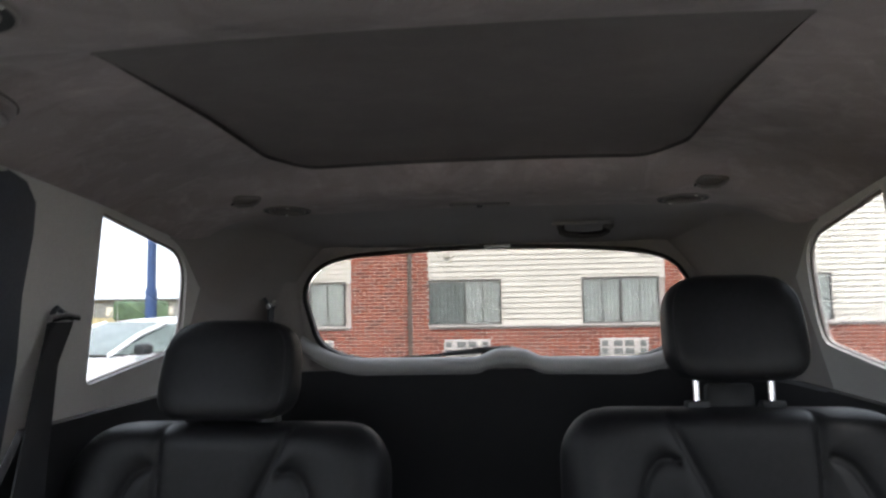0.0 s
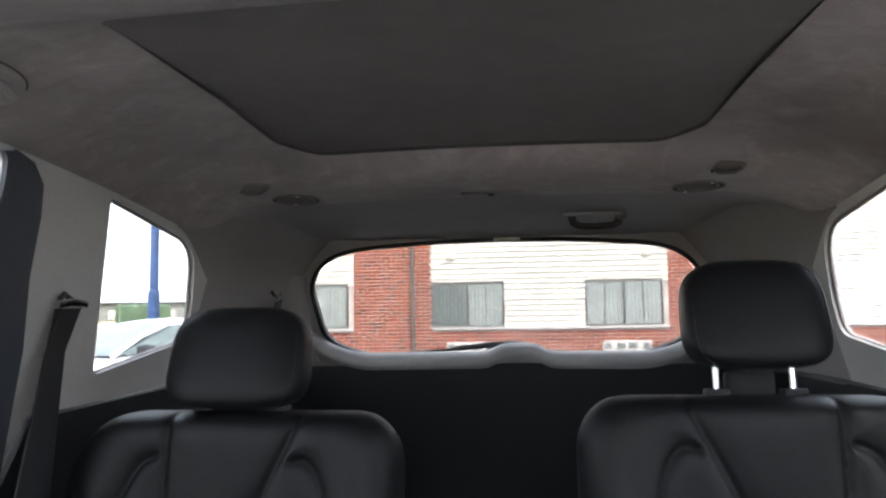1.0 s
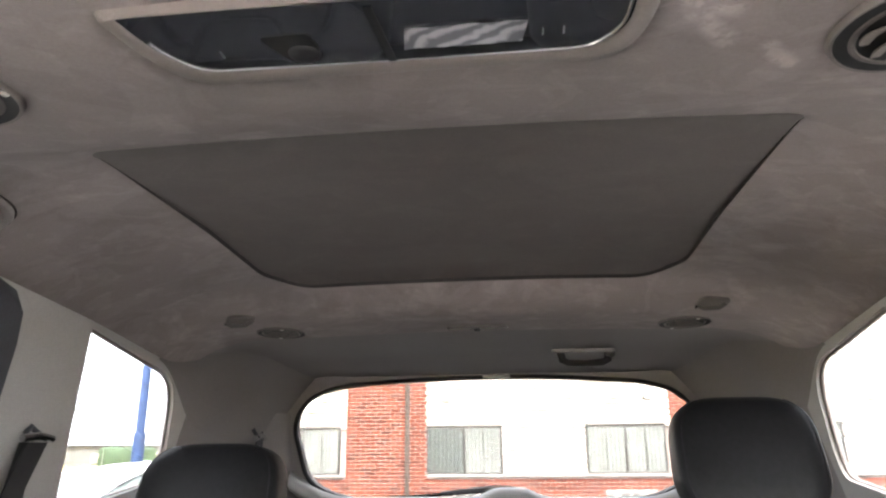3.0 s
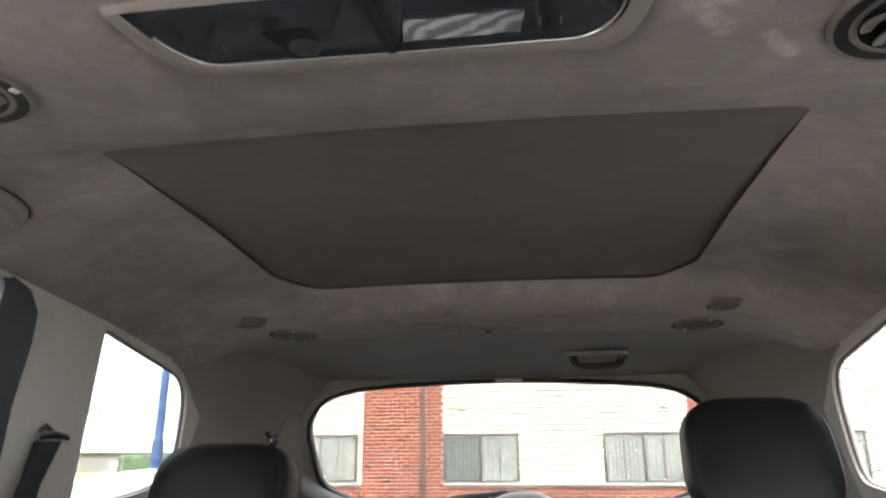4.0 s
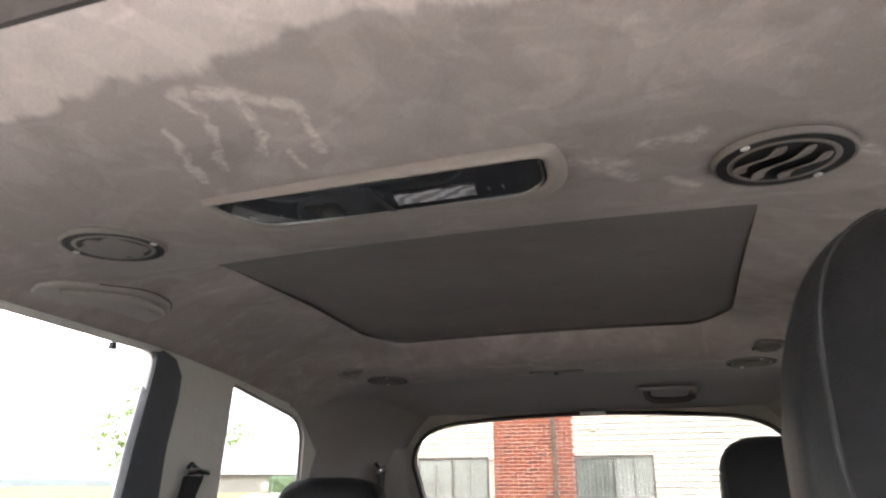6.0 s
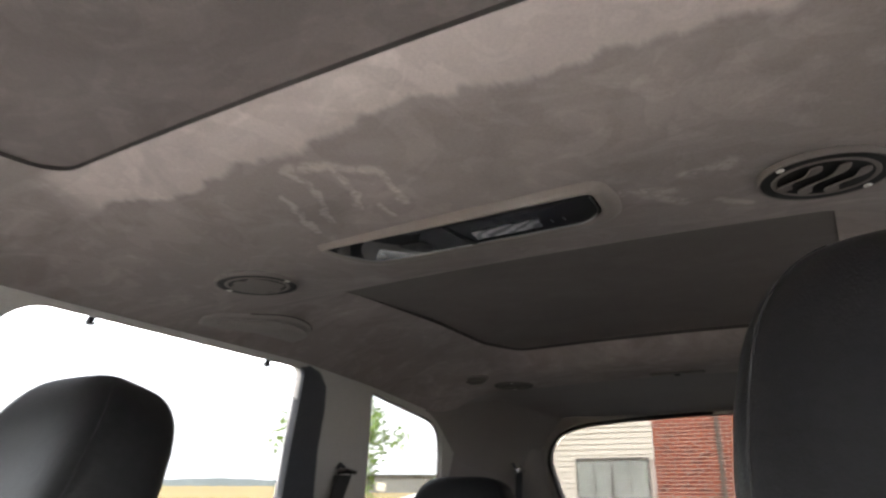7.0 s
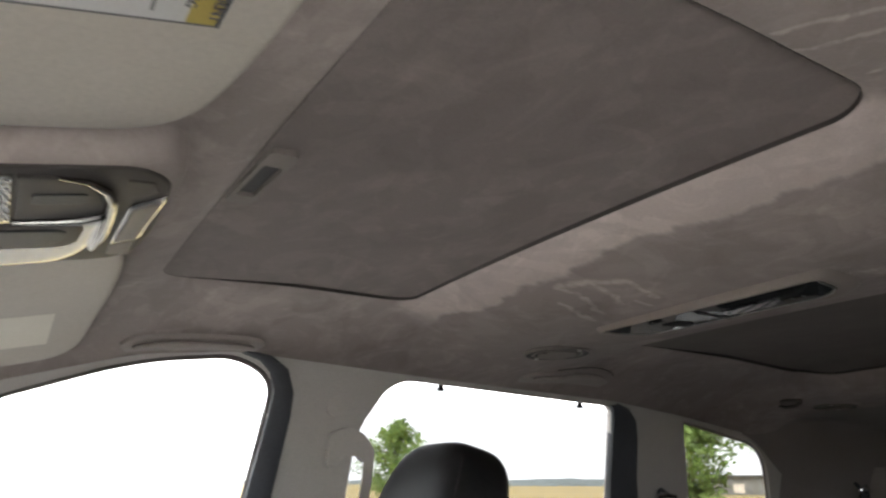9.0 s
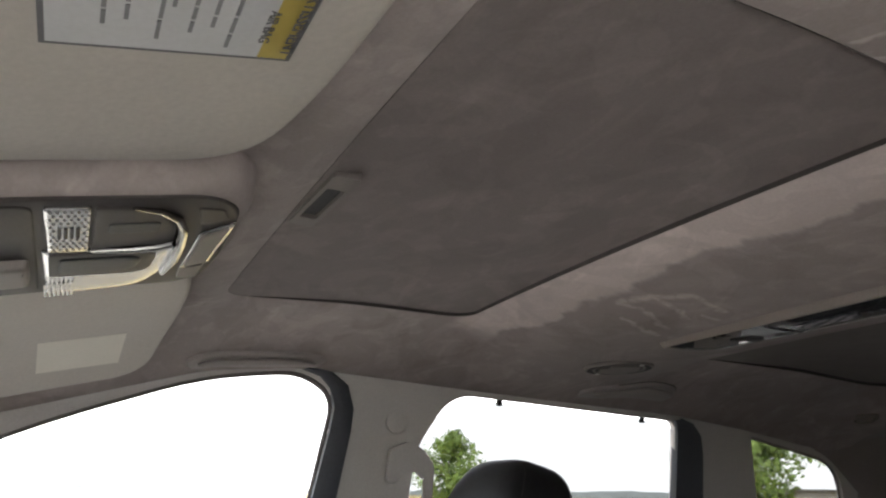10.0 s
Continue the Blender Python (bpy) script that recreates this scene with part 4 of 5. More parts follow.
drivers_visor = visor(1)
passenger_visor = visor(-1)


def roof_quad(name, x0, x1, y0, y1, z, mat, parent, label="", thick=0.0006):
    bm = bmesh.new()
    n = max(1, int(abs(x1 - x0) / 0.02))
    rows = [[bm.verts.new(on_roof(x0 + (x1 - x0) * i / n, y, z + dz)) for y, dz in ((y0, 0), (y1, 0), (y1, thick), (y0, thick))] for i in range(n + 1)]
    for a, b in zip(rows, rows[1:]):
        for k in range(4):
            bm.faces.new((a[k - 1], a[k], b[k], b[k - 1]))
    bm.faces.new(rows[0])
    bm.faces.new(rows[-1])
    return part(name, bm, mat, parent, label)


# warning label on the driver's visor: dark border, white field, yellow head, print lines
roof_quad("label_border", 0.270, 0.446, 0.312, 0.4195, -0.0204, INK, drivers_visor)
roof_quad("label_field", 0.2725, 0.4435, 0.3145, 0.4030, -0.0208, PAPER, drivers_visor, "white warning label")
roof_quad("label_head", 0.2725, 0.4435, 0.4030, 0.4170, -0.0208, YELLOW, drivers_visor, "yellow label heading strip")
rng = random.Random(5)
for k in range(16):
    y = 0.3860 - 0.0043 * k
    x, stop = 0.438, (0.284, 0.332, 0.300, 0.362, 0.292, 0.345, 0.310, 0.286, 0.372, 0.322, 0.300, 0.350, 0.290, 0.335, 0.312, 0.365)[k]
    while x > stop:
        w = rng.uniform(0.005, 0.016)
        roof_quad("print_line", max(x - w, stop - 0.004), x, y, y + 0.0018, -0.0214, PRINT, drivers_visor)
        x -= w + 0.0022


def words(text, size, m, mat, parent, name="lettering"):
    """Printed words that end at the pose m."""
    cu = bpy.data.curves.new(name, "FONT")
    cu.body, cu.size, cu.extrude = text, size, 0.0002
    tmp = bpy.data.objects.new("tmp", cu)
    me = bpy.data.meshes.new_from_object(tmp)
    bpy.data.objects.remove(tmp)
    m = m @ Matrix.Translation((-max(v.co.x for v in me.vertices), 0, 0))
    me.transform(m)
    me.materials.append(mat)
    ob = new(name, me)
    ob.parent = parent
    ob["label"] = "printed words"
    return ob


# read from below with the heading towards the rear
words("AVERTISSEMENT", 0.0092, roof_pose(0.2800, 0.4070, 180) @ pose(0, 0, 0.0222), INK, drivers_visor)
words("AIR BAG", 0.0072, roof_pose(0.2900, 0.3945, 180) @ pose(0, 0, 0.0222), INK, drivers_visor)
roof_quad("mirror_cover", -0.425, -0.525, 0.300, 0.400, -0.0208, PALE_LABEL, passenger_visor, "pale label on the visor")

console = thing("overhead_console", "taupe overhead console with silver trimmed lamps and switches", "overhead console", None)
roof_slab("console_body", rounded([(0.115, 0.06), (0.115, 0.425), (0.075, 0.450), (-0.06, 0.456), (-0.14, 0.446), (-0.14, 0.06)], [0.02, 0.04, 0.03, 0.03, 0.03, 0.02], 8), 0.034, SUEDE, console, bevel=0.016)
roof_slab("console_face", rounded([(0.106, 0.07), (0.106, 0.415), (0.072, 0.441), (-0.06, 0.447), (-0.134, 0.438), (-0.134, 0.07)], [0.02, 0.04, 0.03, 0.03, 0.03, 0.02], 8), 0.0355, CONSOLE, console, "dark console face", bevel=0.002)
roof_slab("lamp_bezel", rounded([(0.000, 0.310), (-0.004, 0.405), (-0.08, 0.407), (-0.132, 0.388), (-0.138, 0.336), (-0.134, 0.310)], [0.004, 0.012, 0.03, 0.03, 0.01, 0.004], 8), 0.0375, METAL, console, "bright silver lamp surround", bevel=0.006)
roof_slab("switch_plate", rounded([(0.094, 0.343), (0.090, 0.378), (0.056, 0.398), (0.002, 0.402), (0.0, 0.343)], [0.004, 0.02, 0.025, 0.008, 0.004], 8), 0.0380, CONSOLE, console, "dark lamp cover", bevel=0.003)
bm = bmesh.new()
tube(bm, [on_roof(x, y, -0.0385) for x, y in ((0.094, 0.366), (0.086, 0.384), (0.066, 0.398), (0.038, 0.405), (0.004, 0.407), (-0.040, 0.408), (-0.084, 0.404))], [0.0012, 0.0024, 0.0034, 0.0040, 0.0046, 0.0046, 0.003], 10)
part("surround_arc", bm, METAL, console, "bright curved lamp surround")
bm = bmesh.new()
tube(bm, [on_roof(x, y, -0.0388) for x, y in ((-0.003, 0.344), (-0.004, 0.372), (-0.002, 0.390), (0.006, 0.402))], [0.0016, 0.0028, 0.0034, 0.0036], 10)
part("surround_arm", bm, METAL, console, "bright bar between the lamps")
roof_slab("slot", rounded([(0.061, 0.353), (0.061, 0.387), (0.040, 0.387), (0.040, 0.353)], 0.004, 4), 0.0390, BLACK, console, "dark slot", bevel=0.001)
roof_slab("lamp_recess", rounded([(-0.008, 0.316), (-0.012, 0.394), (-0.076, 0.390), (-0.072, 0.316)], [0.006, 0.02, 0.02, 0.006], 6), 0.0390, CONSOLE, console, "dark lamp recess", bevel=0.001)
roof_slab("lamp_lens", rounded([(-0.018, 0.322), (-0.020, 0.384), (-0.064, 0.380), (-0.062, 0.322)], [0.008, 0.018, 0.018, 0.008], 6), 0.0405, BLACK, console, "smoky lamp lens", bevel=0.004)
roof_slab("speaker_grille", rounded([(0.096, 0.314), (0.094, 0.341), (-0.004, 0.342), (-0.001, 0.316)], 0.002, 3), 0.0385, METAL, console, "perforated silver grille", bevel=0.001)
for i in range(12):
    for j in range(6):
        if 4 <= i <= 7 and 1 <= j <= 4:
            continue
        bm = bmesh.new()
        c = on_roof(0.0900 - 0.0078 * i, 0.3178 + 0.0041 * j + (0.0020 if i % 2 else 0), -0.0387)
        bmesh.ops.create_cone(bm, segments=8, radius1=0.0011, radius2=0.0011, depth=0.0008, cap_ends=True, matrix=Matrix.Translation(c))
        part("grille_hole", bm, HOOKS, console)
for k in range(4):
    roof_quad("grille_slot", 0.033, 0.058, 0.3222 + 0.0037 * k, 0.3246 + 0.0037 * k, -0.0392, BLACK, console)
for k in range(7):
    roof_quad("grille_rib", -0.086, -0.130, 0.3125 + 0.0034 * k, 0.3143 + 0.0034 * k, -0.0415, METAL, console, "", 0.004)
roof_slab("sunroof_switch", rounded([(0.049, 0.4425), (0.025, 0.4185), (-0.078, 0.4170), (-0.064, 0.4395)], 0.005, 5), 0.0375, METAL, console, "bright framed sunroof switch", bevel=0.002)
roof_slab("switch_face", rounded([(0.040, 0.4395), (0.021, 0.4210), (-0.069, 0.4195), (-0.059, 0.4370)], 0.004, 5), 0.0395, TRIM, console, "", bevel=0.003)
roof_slab("small_button", rounded([(0.084, 0.408), (0.078, 0.428), (0.053, 0.436), (0.044, 0.416)], 0.004, 5), 0.0365, CONSOLE, console, "", bevel=0.002)
roof_slab("switch_lip", rounded([(-0.082, 0.4175), (-0.070, 0.4375), (-0.118, 0.4370), (-0.116, 0.4190)], 0.004, 5), 0.0370, TRIM, console, "pale lower switch", bevel=0.002)
roof_slab("console_lid", rounded([(0.098, 0.10), (0.098, 0.308), (-0.126, 0.308), (-0.126, 0.10)], 0.012, 5), 0.0370, CONSOLE, console, "", bevel=0.002)
roof_slab("lid_latch", rounded([(-0.020, 0.280), (-0.020, 0.303), (-0.076, 0.303), (-0.076, 0.280)], 0.006, 5), 0.046, TRIM, console, "pale plastic latch", bevel=0.004)

# pull of the front sunshade: raised frame with a dark well
pull = front_roof
bm = bmesh.new()
fm = Matrix.Translation((-0.009, 0.527, shade_z(OPENINGS[1], 0.0085, -0.009, 0.527))) @ pose(0, 0, 0, 180 + 2, 0, 2)
o, i_ = rect(0.130, 0.026, 0.006), rect(0.078, 0.017, 0.003, -0.003)
ring_plate(bm, o, i_, -0.004, 0.006, lambda x, y, z: fm @ Vector((x, y, z)))
part("shade_pull", bm, VENT, pull, "moulded pull in the sunshade")
bm = bmesh.new()
plate(bm, i_, -0.003, 0.0015, 0, lambda x, y, z: fm @ Vector((x, y, z)))
part("pull_well", bm, BLACK, pull, "dark finger well")


# ---- belts, pillar caps and window clips ----
def strap(points, width, thick, mat, parent, name="webbing", across=(0, 1, 0)):
    bm = bmesh.new()
    a = Vector(across).normalized()
    rows = []
    pts = [Vector(p) for p in points]
    for i, p in enumerate(pts):
        d = (pts[min(i + 1, len(pts) - 1)] - pts[max(i - 1, 0)]).normalized()
        n = d.cross(a).normalized()
        rows.append([bm.verts.new(p + a * w * width / 2 + n * t * thick / 2) for w, t in ((-1, -1), (1, -1), (1, 1), (-1, 1))])
    for r0, r1 in zip(rows, rows[1:]):
        for k in range(4):
            bm.faces.new((r0[k - 1], r0[k], r1[k], r1[k - 1]))
    bm.faces.new(rows[0])
    bm.faces.new(rows[-1])
    return part(name, bm, mat, parent)


for s in (-1, 1):
    belt = thing("seat_belt", "black seat belt hanging from a loop on the rear pillar", "seat belt", None, "second row seat belts")
    bx = s * (side_x(1.80, 1.405) - 0.022)
    strap([(bx, 1.80, 1.402), (bx + s * 0.01, 1.775, 1.33), (bx + s * 0.012, 1.75, 1.22), (bx + s * 0.02, 1.715, 1.05), (bx + s * 0.03, 1.68, 0.8)], 0.046, 0.003, BELT, belt)
    strap([(bx + s * 0.012, 1.80, 1.402), (bx + s * 0.016, 1.785, 1.33), (bx + s * 0.02, 1.775, 1.2), (bx + s * 0.03, 1.76, 0.9)], 0.046, 0.003, BELT, belt)
    bm = bmesh.new()
    tube(bm, [(bx, 1.765, 1.408), (bx - s * 0.004, 1.80, 1.412), (bx, 1.835, 1.408)], 0.006, 8)
    part("guide_bar", bm, CHROME, belt, "bright metal guide bar")
    bm = bmesh.new()
    tube(bm, [(bx, 1.772, 1.406), (bx + s * 0.012, 1.788, 1.418), (bx + s * 0.014, 1.80, 1.426), (bx + s * 0.012, 1.812, 1.418), (bx, 1.828, 1.406)], 0.0045, 8)
    part("loop", bm, FRAME, belt, "dark belt loop")
    # rear belt guide on the corner pillar
    guide = thing("belt_guide", "small dark belt guide with a metal tongue on the rear pillar", "belt guide", None, "rear belt guides")
    gx = s * (side_x(2.61, 1.43) - 0.02)
    bm = bmesh.new()
    tube(bm, [(gx, 2.58, 1.422), (gx - s * 0.004, 2.61, 1.430), (gx, 2.64, 1.422)], 0.008, 8)
    part("bar", bm, CHROME, guide)
    bm = bmesh.new()
    tube(bm, [(gx + s * 0.012, 2.588, 1.446), (gx, 2.590, 1.428), (gx - s * 0.006, 2.61, 1.420), (gx, 2.630, 1.428), (gx + s * 0.012, 2.634, 1.450)], 0.005, 8)
    part("hook", bm, BLACK, guide)
    strap([(gx, 2.61, 1.422), (gx + s * 0.006, 2.61, 1.3), (gx + s * 0.02, 2.60, 1.1)], 0.045, 0.003, BELT, guide)
    # front belt: loop standing off the middle pillar
    fb = thing("seat_belt", "grey front seat belt on a dark height adjuster", "seat belt", None, "front seat belts")
    fx = s * (side_x(0.95, 1.50) - 0.030)
    bm = bmesh.new()
    ring_y = [(0.880, 1.520), (0.918, 1.536), (0.950, 1.522), (0.972, 1.494), (0.970, 1.470), (0.952, 1.470), (0.938, 1.483), (0.912, 1.482), (0.892, 1.460), (0.876, 1.462)]
    plate(bm, rounded(ring_y, 0.008, 3), 0.0, -0.014, 0.004, lambda y, z, d: (fx - s * (0.002 + d), y, z))
    part("loop", bm, PILLAR, fb, "grey belt loop")
    strap([(fx, 0.961, 1.485), (fx, 0.958, 1.44), (fx + s * 0.004, 0.952, 1.38), (fx + s * 0.01, 0.938, 1.25), (fx + s * 0.02, 0.91, 1.0)], 0.020, 0.004, PILLAR, fb)
    # round airbag cap high on the middle pillar
    cap = thing("pillar_cap", "round grey cap on the middle pillar trim", "pillar cap", Matrix.Translation((s * (side_x(0.90, 1.575) - 0.001), 0.895, 1.570)) @ pose(0, 0, 0, 0, -s * 90, 0), "pillar caps")
    bm = bmesh.new()
    plate(bm, [Vector((0.021 * math.cos(a), 0.021 * math.sin(a))) for a in (2 * math.pi * k / 24 for k in range(24))], -0.002, 0.003, 0.002)
    part("disc", bm, PILLAR, cap)
    for y, z in ((1.119, 1.618), (1.502, 1.607)):
        clip = thing("sunshade_clip", "small black sunshade clip at the window's top edge", "clip", None, "window clips")
        bm = bmesh.new()
        box(bm, (0.010, 0.011, 0.012), (s * (side_x(y, z) + 0.004), y, z + 0.003), 0.002)
        part("clip_body", bm, RUBBER, clip)


# ---- seats ----
def superbox(w, d, h, power=4.0, nu=28, nv=20, shape=None):
    """A cushion: a rounded block. shape(p) bends it."""
    bm = bmesh.new()
    sg = lambda v, e: math.copysign(abs(v) ** e, v)
    e = 2 / power
    rows = []
    for j in range(1, nv):
        ph = -math.pi / 2 + math.pi * j / nv
        rows.append([Vector((w / 2 * sg(math.cos(ph), e) * sg(math.cos(th), e), d / 2 * sg(math.cos(ph), e) * sg(math.sin(th), e), h / 2 * sg(math.sin(ph), e))) for th in (2 * math.pi * i / nu for i in range(nu))])
    f = shape or (lambda p: p)
    vs = [[bm.verts.new(f(p)) for p in r] for r in rows]
    for a, b in zip(vs, vs[1:]):
        for i in range(nu):
            bm.faces.new((a[i - 1], a[i], b[i], b[i - 1]))
    for r, z in ((vs[0], -h / 2), (vs[-1], h / 2)):
        c = bm.verts.new(f(Vector((0, 0, z))))
        for i in range(nu):
            bm.faces.new((r[i - 1], r[i], c))
    return bm


def segment_distance(px, pz, a, b):
    ax, az, bx, bz = *a, *b
    dx, dz = bx - ax, bz - az
    t = max(0.0, min(1.0, ((px - ax) * dx + (pz - az) * dz) / (dx * dx + dz * dz)))
    return math.hypot(px - ax - dx * t, pz - az - dz * t)


def curve(points, n=4):
    """A smooth line through points."""
    p = [Vector(q) for q in [points[0], *points, points[-1]]]
    out = []
    for k in range(1, len(p) - 2):
        for i in range(n):
            t = i / n
            out.append(0.5 * (2 * p[k] + (p[k + 1] - p[k - 1]) * t + (2 * p[k - 1] - 5 * p[k] + 4 * p[k + 1] - p[k + 2]) * t * t + (3 * p[k] - p[k - 1] - 3 * p[k + 1] + p[k + 2]) * t ** 3))
    return out + [p[-1]]


def backrest(width, height, seams, outboard, depth=0.13):
    """A seat back facing -y, its base at z = 0: bolsters, shoulders (the outboard one slopes), and seams pressed in along lines."""
    bm = bmesh.new()
    nx, nz = 150, 170
    front, rear = [], []
    for j in range(nz + 1):
        z = height * j / nz
        k = max(0.0, (z - (height - 0.085)) / 0.085)
        full = width / 2 * (0.90 + 0.10 * min(1, z / height * 1.6))
        half_in = full - 0.075 * (1 - math.sqrt(max(0.0, 1 - k * k)))
        k2 = max(0.0, (z - (height - 0.16)) / 0.16)
        half_out = full + 0.018 - 0.125 * (1 - math.sqrt(max(0.0, 1 - k2 * k2)))
        fr, rr = [], []
        for i in range(nx + 1):
            u = 2 * i / nx - 1
            x = (half_out if u * outboard > 0 else half_in) * math.copysign(abs(u) ** 0.9, u)
            edge = math.sqrt(max(0.0, 1 - abs(u) ** 9)) * math.sqrt(max(0.0, 1 - k ** 6 * 0.97))
            bolster = 0.018 * math.exp(-((abs(x) - width * 0.40) / 0.055) ** 2) * min(1, (height - z) / 0.15)
            g = min(segment_distance(x, z, a, b) for a, b in seams) if z > height - 0.45 else 0.1
            y = -(depth * 0.5 * edge) - bolster * edge + 0.0065 * math.exp(-(g / 0.0052) ** 2) - 0.005 * (1 - math.exp(-(g / 0.018) ** 2))
            fr.append(bm.verts.new((x, y, z)))
            rr.append(bm.verts.new((x * 0.985, depth * 0.45 * edge + 0.004, z)))
        front.append(fr)
        rear.append(rr)
    for g in (front, rear):
        for j in range(nz):
            for i in range(nx):
                bm.faces.new((g[j][i], g[j][i + 1], g[j + 1][i + 1], g[j + 1][i]))
    for j in range(nz):
        bm.faces.new((front[j][0], front[j + 1][0], rear[j + 1][0], rear[j][0]))
        bm.faces.new((front[j][nx], front[j + 1][nx], rear[j + 1][nx], rear[j][nx]))
    for i in range(nx):
        bm.faces.new((front[nz][i], front[nz][i + 1], rear[nz][i + 1], rear[nz][i]))
    return bm


def captain_chair(x, y, z_top, width, lean, head, rise, label, group, head_size, panel_in, mirror=1, taper=0.10, name="captain_chair"):
    """A black leather seat. The back's top middle is at (x, y, z_top); head: the headrest's bottom and top above it."""
    H = 0.66
    top = thing(name, label, "car seat", Matrix.Translation((x, y, z_top)) @ pose(0, 0, 0, -lean, 0, 0) @ Matrix.Translation((0, 0, -H)), group)
    m = mirror
    a = panel_in
    lines = [curve([(-a * 0.88, H), (-a * 0.88, H - 0.10), (-a * 0.85, H - 0.150), (-a * 0.70, H - 0.172), (-a * 0.1, H - 0.178), (a * 0.22, H - 0.172), (a * 0.42, H - 0.150), (a * 0.60, H - 0.105), (a * 0.86, H - 0.045), (a * 1.02, H)]),
             curve([(a * 0.90, H - 0.078), (a * 1.14, H - 0.078), (a * 1.34, H - 0.115), (a * 1.40, H - 0.18), (a * 1.44, H - 0.25), (a * 1.95, H - 0.17)]),
             curve([(-a, H - 0.070), (-a * 1.25, H - 0.085), (-a * 1.5, H - 0.14), (-a * 1.78, H - 0.22), (-a * 1.95, H - 0.32)]), curve([(-a * 2.2, H - 0.14), (-a * 2.0, H - 0.18), (-a * 1.72, H - 0.225)])]
    seams = [((m * p[0], p[1]), (m * q[0], q[1])) for ln in lines for p, q in zip(ln, ln[1:])]
    part("backrest", backrest(width, H, seams, math.copysign(1, x)), LEATHER, top, "black leather backrest with pressed seams", 60)
    part("seat_cushion", superbox(width, 0.52, 0.16, 5.0, shape=lambda p: p + Vector((0, -0.24, -0.02))), LEATHER, top, "black leather seat cushion")
    bm = bmesh.new()
    box(bm, (width * 0.8, 0.45, 0.22), (0, -0.2, -0.17), 0.02)
    part("seat_base", bm, BLACK, top)
    w, d, h = head_size
    hb = H + head
    head_shape = lambda p: Vector((p.x * (1.0 - taper * max(0.0, p.z / h + 0.1) ** 1.5 - 0.75 * max(0.0, p.z / h) ** 3), p.y * (1 - 0.22 * (p.z / h + 0.5)) + 0.03 * (p.z / h) - 0.02, p.z + hb + h / 2))
    hr = part("headrest", superbox(w, d, h, 4.2, 48, 36, head_shape), LEATHER, top, "black leather headrest", 60)
    for sx in (-1, 1):
        bm = bmesh.new()
        pts = []
        for k in range(25):
            ph = radians(-62 + 118 * k / 24)
            c, q = math.cos(ph) ** 0.476, math.copysign(abs(math.sin(ph)) ** 0.476, math.sin(ph))
            pts.append(head_shape(Vector((sx * w / 2 * c * math.cos(0.62) ** 0.476, -d / 2 * c * math.sin(0.62) ** 0.476, h / 2 * q))))
        tube(bm, pts, 0.0012, 6)
        part("stitching", bm, SEAM, hr)
    for sx in (-1, 1):
        bm = bmesh.new()
        tube(bm, [(sx * w * 0.27, -0.004, H - 0.02), (sx * w * 0.27, -0.006, hb + 0.03)], 0.0062, 12)
        part("post", bm, CHROME, top, "chrome headrest post")
        bm = bmesh.new()
        box(bm, (0.036, 0.03, 0.012), (sx * w * 0.27, -0.004, H + 0.004), 0.004)
        part("post_collar", bm, BLACK, top)
    bm = bmesh.new()
    box(bm, (w * 0.36, 0.024, 0.05), (0, 0.022, H + 0.012), 0.008)
    part("fold_release", bm, RUBBER, top, "dark block between the posts")
    return top


captain_chair(-0.418, 1.90, 1.224, 0.56, 6, 0.004, 0.0, "black leather second-row seat with its headrest lowered", "second row seats", (0.236, 0.115, 0.170), 0.117, 1)
captain_chair(0.419, 1.90, 1.249, 0.56, 6, 0.040, 0.0, "black leather second-row seat with its headrest raised on chrome posts", "second row seats", (0.216, 0.115, 0.172), 0.117, -1)
captain_chair(-0.385, 0.945, 1.270, 0.54, 14, 0.012, 0.0, "black leather front passenger seat", "front seats", (0.25, 0.14, 0.215), 0.12, 1, 0.4)
captain_chair(0.430, 0.925, 1.288, 0.54, 14, 0.012, 0.0, "black leather driver's seat with stitched headrest", "front seats", (0.255, 0.13, 0.222), 0.12, -1, 0.4)

# rear wiper resting outside the rear window
wiper = thing("rear_wiper", "black rear wiper arm resting on the outside of the glass", "wiper")
bm = bmesh.new()
tube(bm, [Vector(gate(x, z)) + Vector((0, 0.062, 0)) for x, z in ((-0.30, 1.256), (-0.18, 1.264), (0.04, 1.278))], 0.0045, 8)
part("blade", bm, RUBBER, wiper)
bm = bmesh.new()
tube(bm, [Vector(gate(x, z)) + Vector((0, 0.075, 0)) for x, z in ((-0.16, 1.270), (-0.02, 1.284), (0.04, 1.284), (0.08, 1.27))], [0.004, 0.006, 0.008, 0.010], 8)
part("arm", bm, HATCH, wiper)


# ---- outside: ground ----
def plane_sheet(x0, x1, y0, y1, z, nx=2, ny=2):
    bm = bmesh.new()
    g = [[bm.verts.new((x0 + (x1 - x0) * i / nx, y0 + (y1 - y0) * j / ny, z)) for i in range(nx + 1)] for j in range(ny + 1)]
    for j in range(ny):
        for i in range(nx):
            bm.faces.new((g[j][i], g[j][i + 1], g[j + 1][i + 1], g[j + 1][i]))
    return bm


structure("ground", plane_sheet(-1500, 1500, -1500, 1500, 0.0), FIELD, "dry yellow grass field reaching the horizon", "field", 0)
bm = bmesh.new()
box(bm, (54, 46, 0.05), (19, 2, -0.005))
structure("road", bm, ASPHALT, "grey asphalt car park", "car park", 0)
# out of view; added to throw daylight up at the front and driver's-side headliner
bm = bmesh.new()
apron = [(-7.9, -3.2), (14.0, -3.2), (14.0, 2.1), (0.6, 2.1), (0.6, 0.5), (-7.9, 0.5)]
plate(bm, apron, -0.02, 0.03)
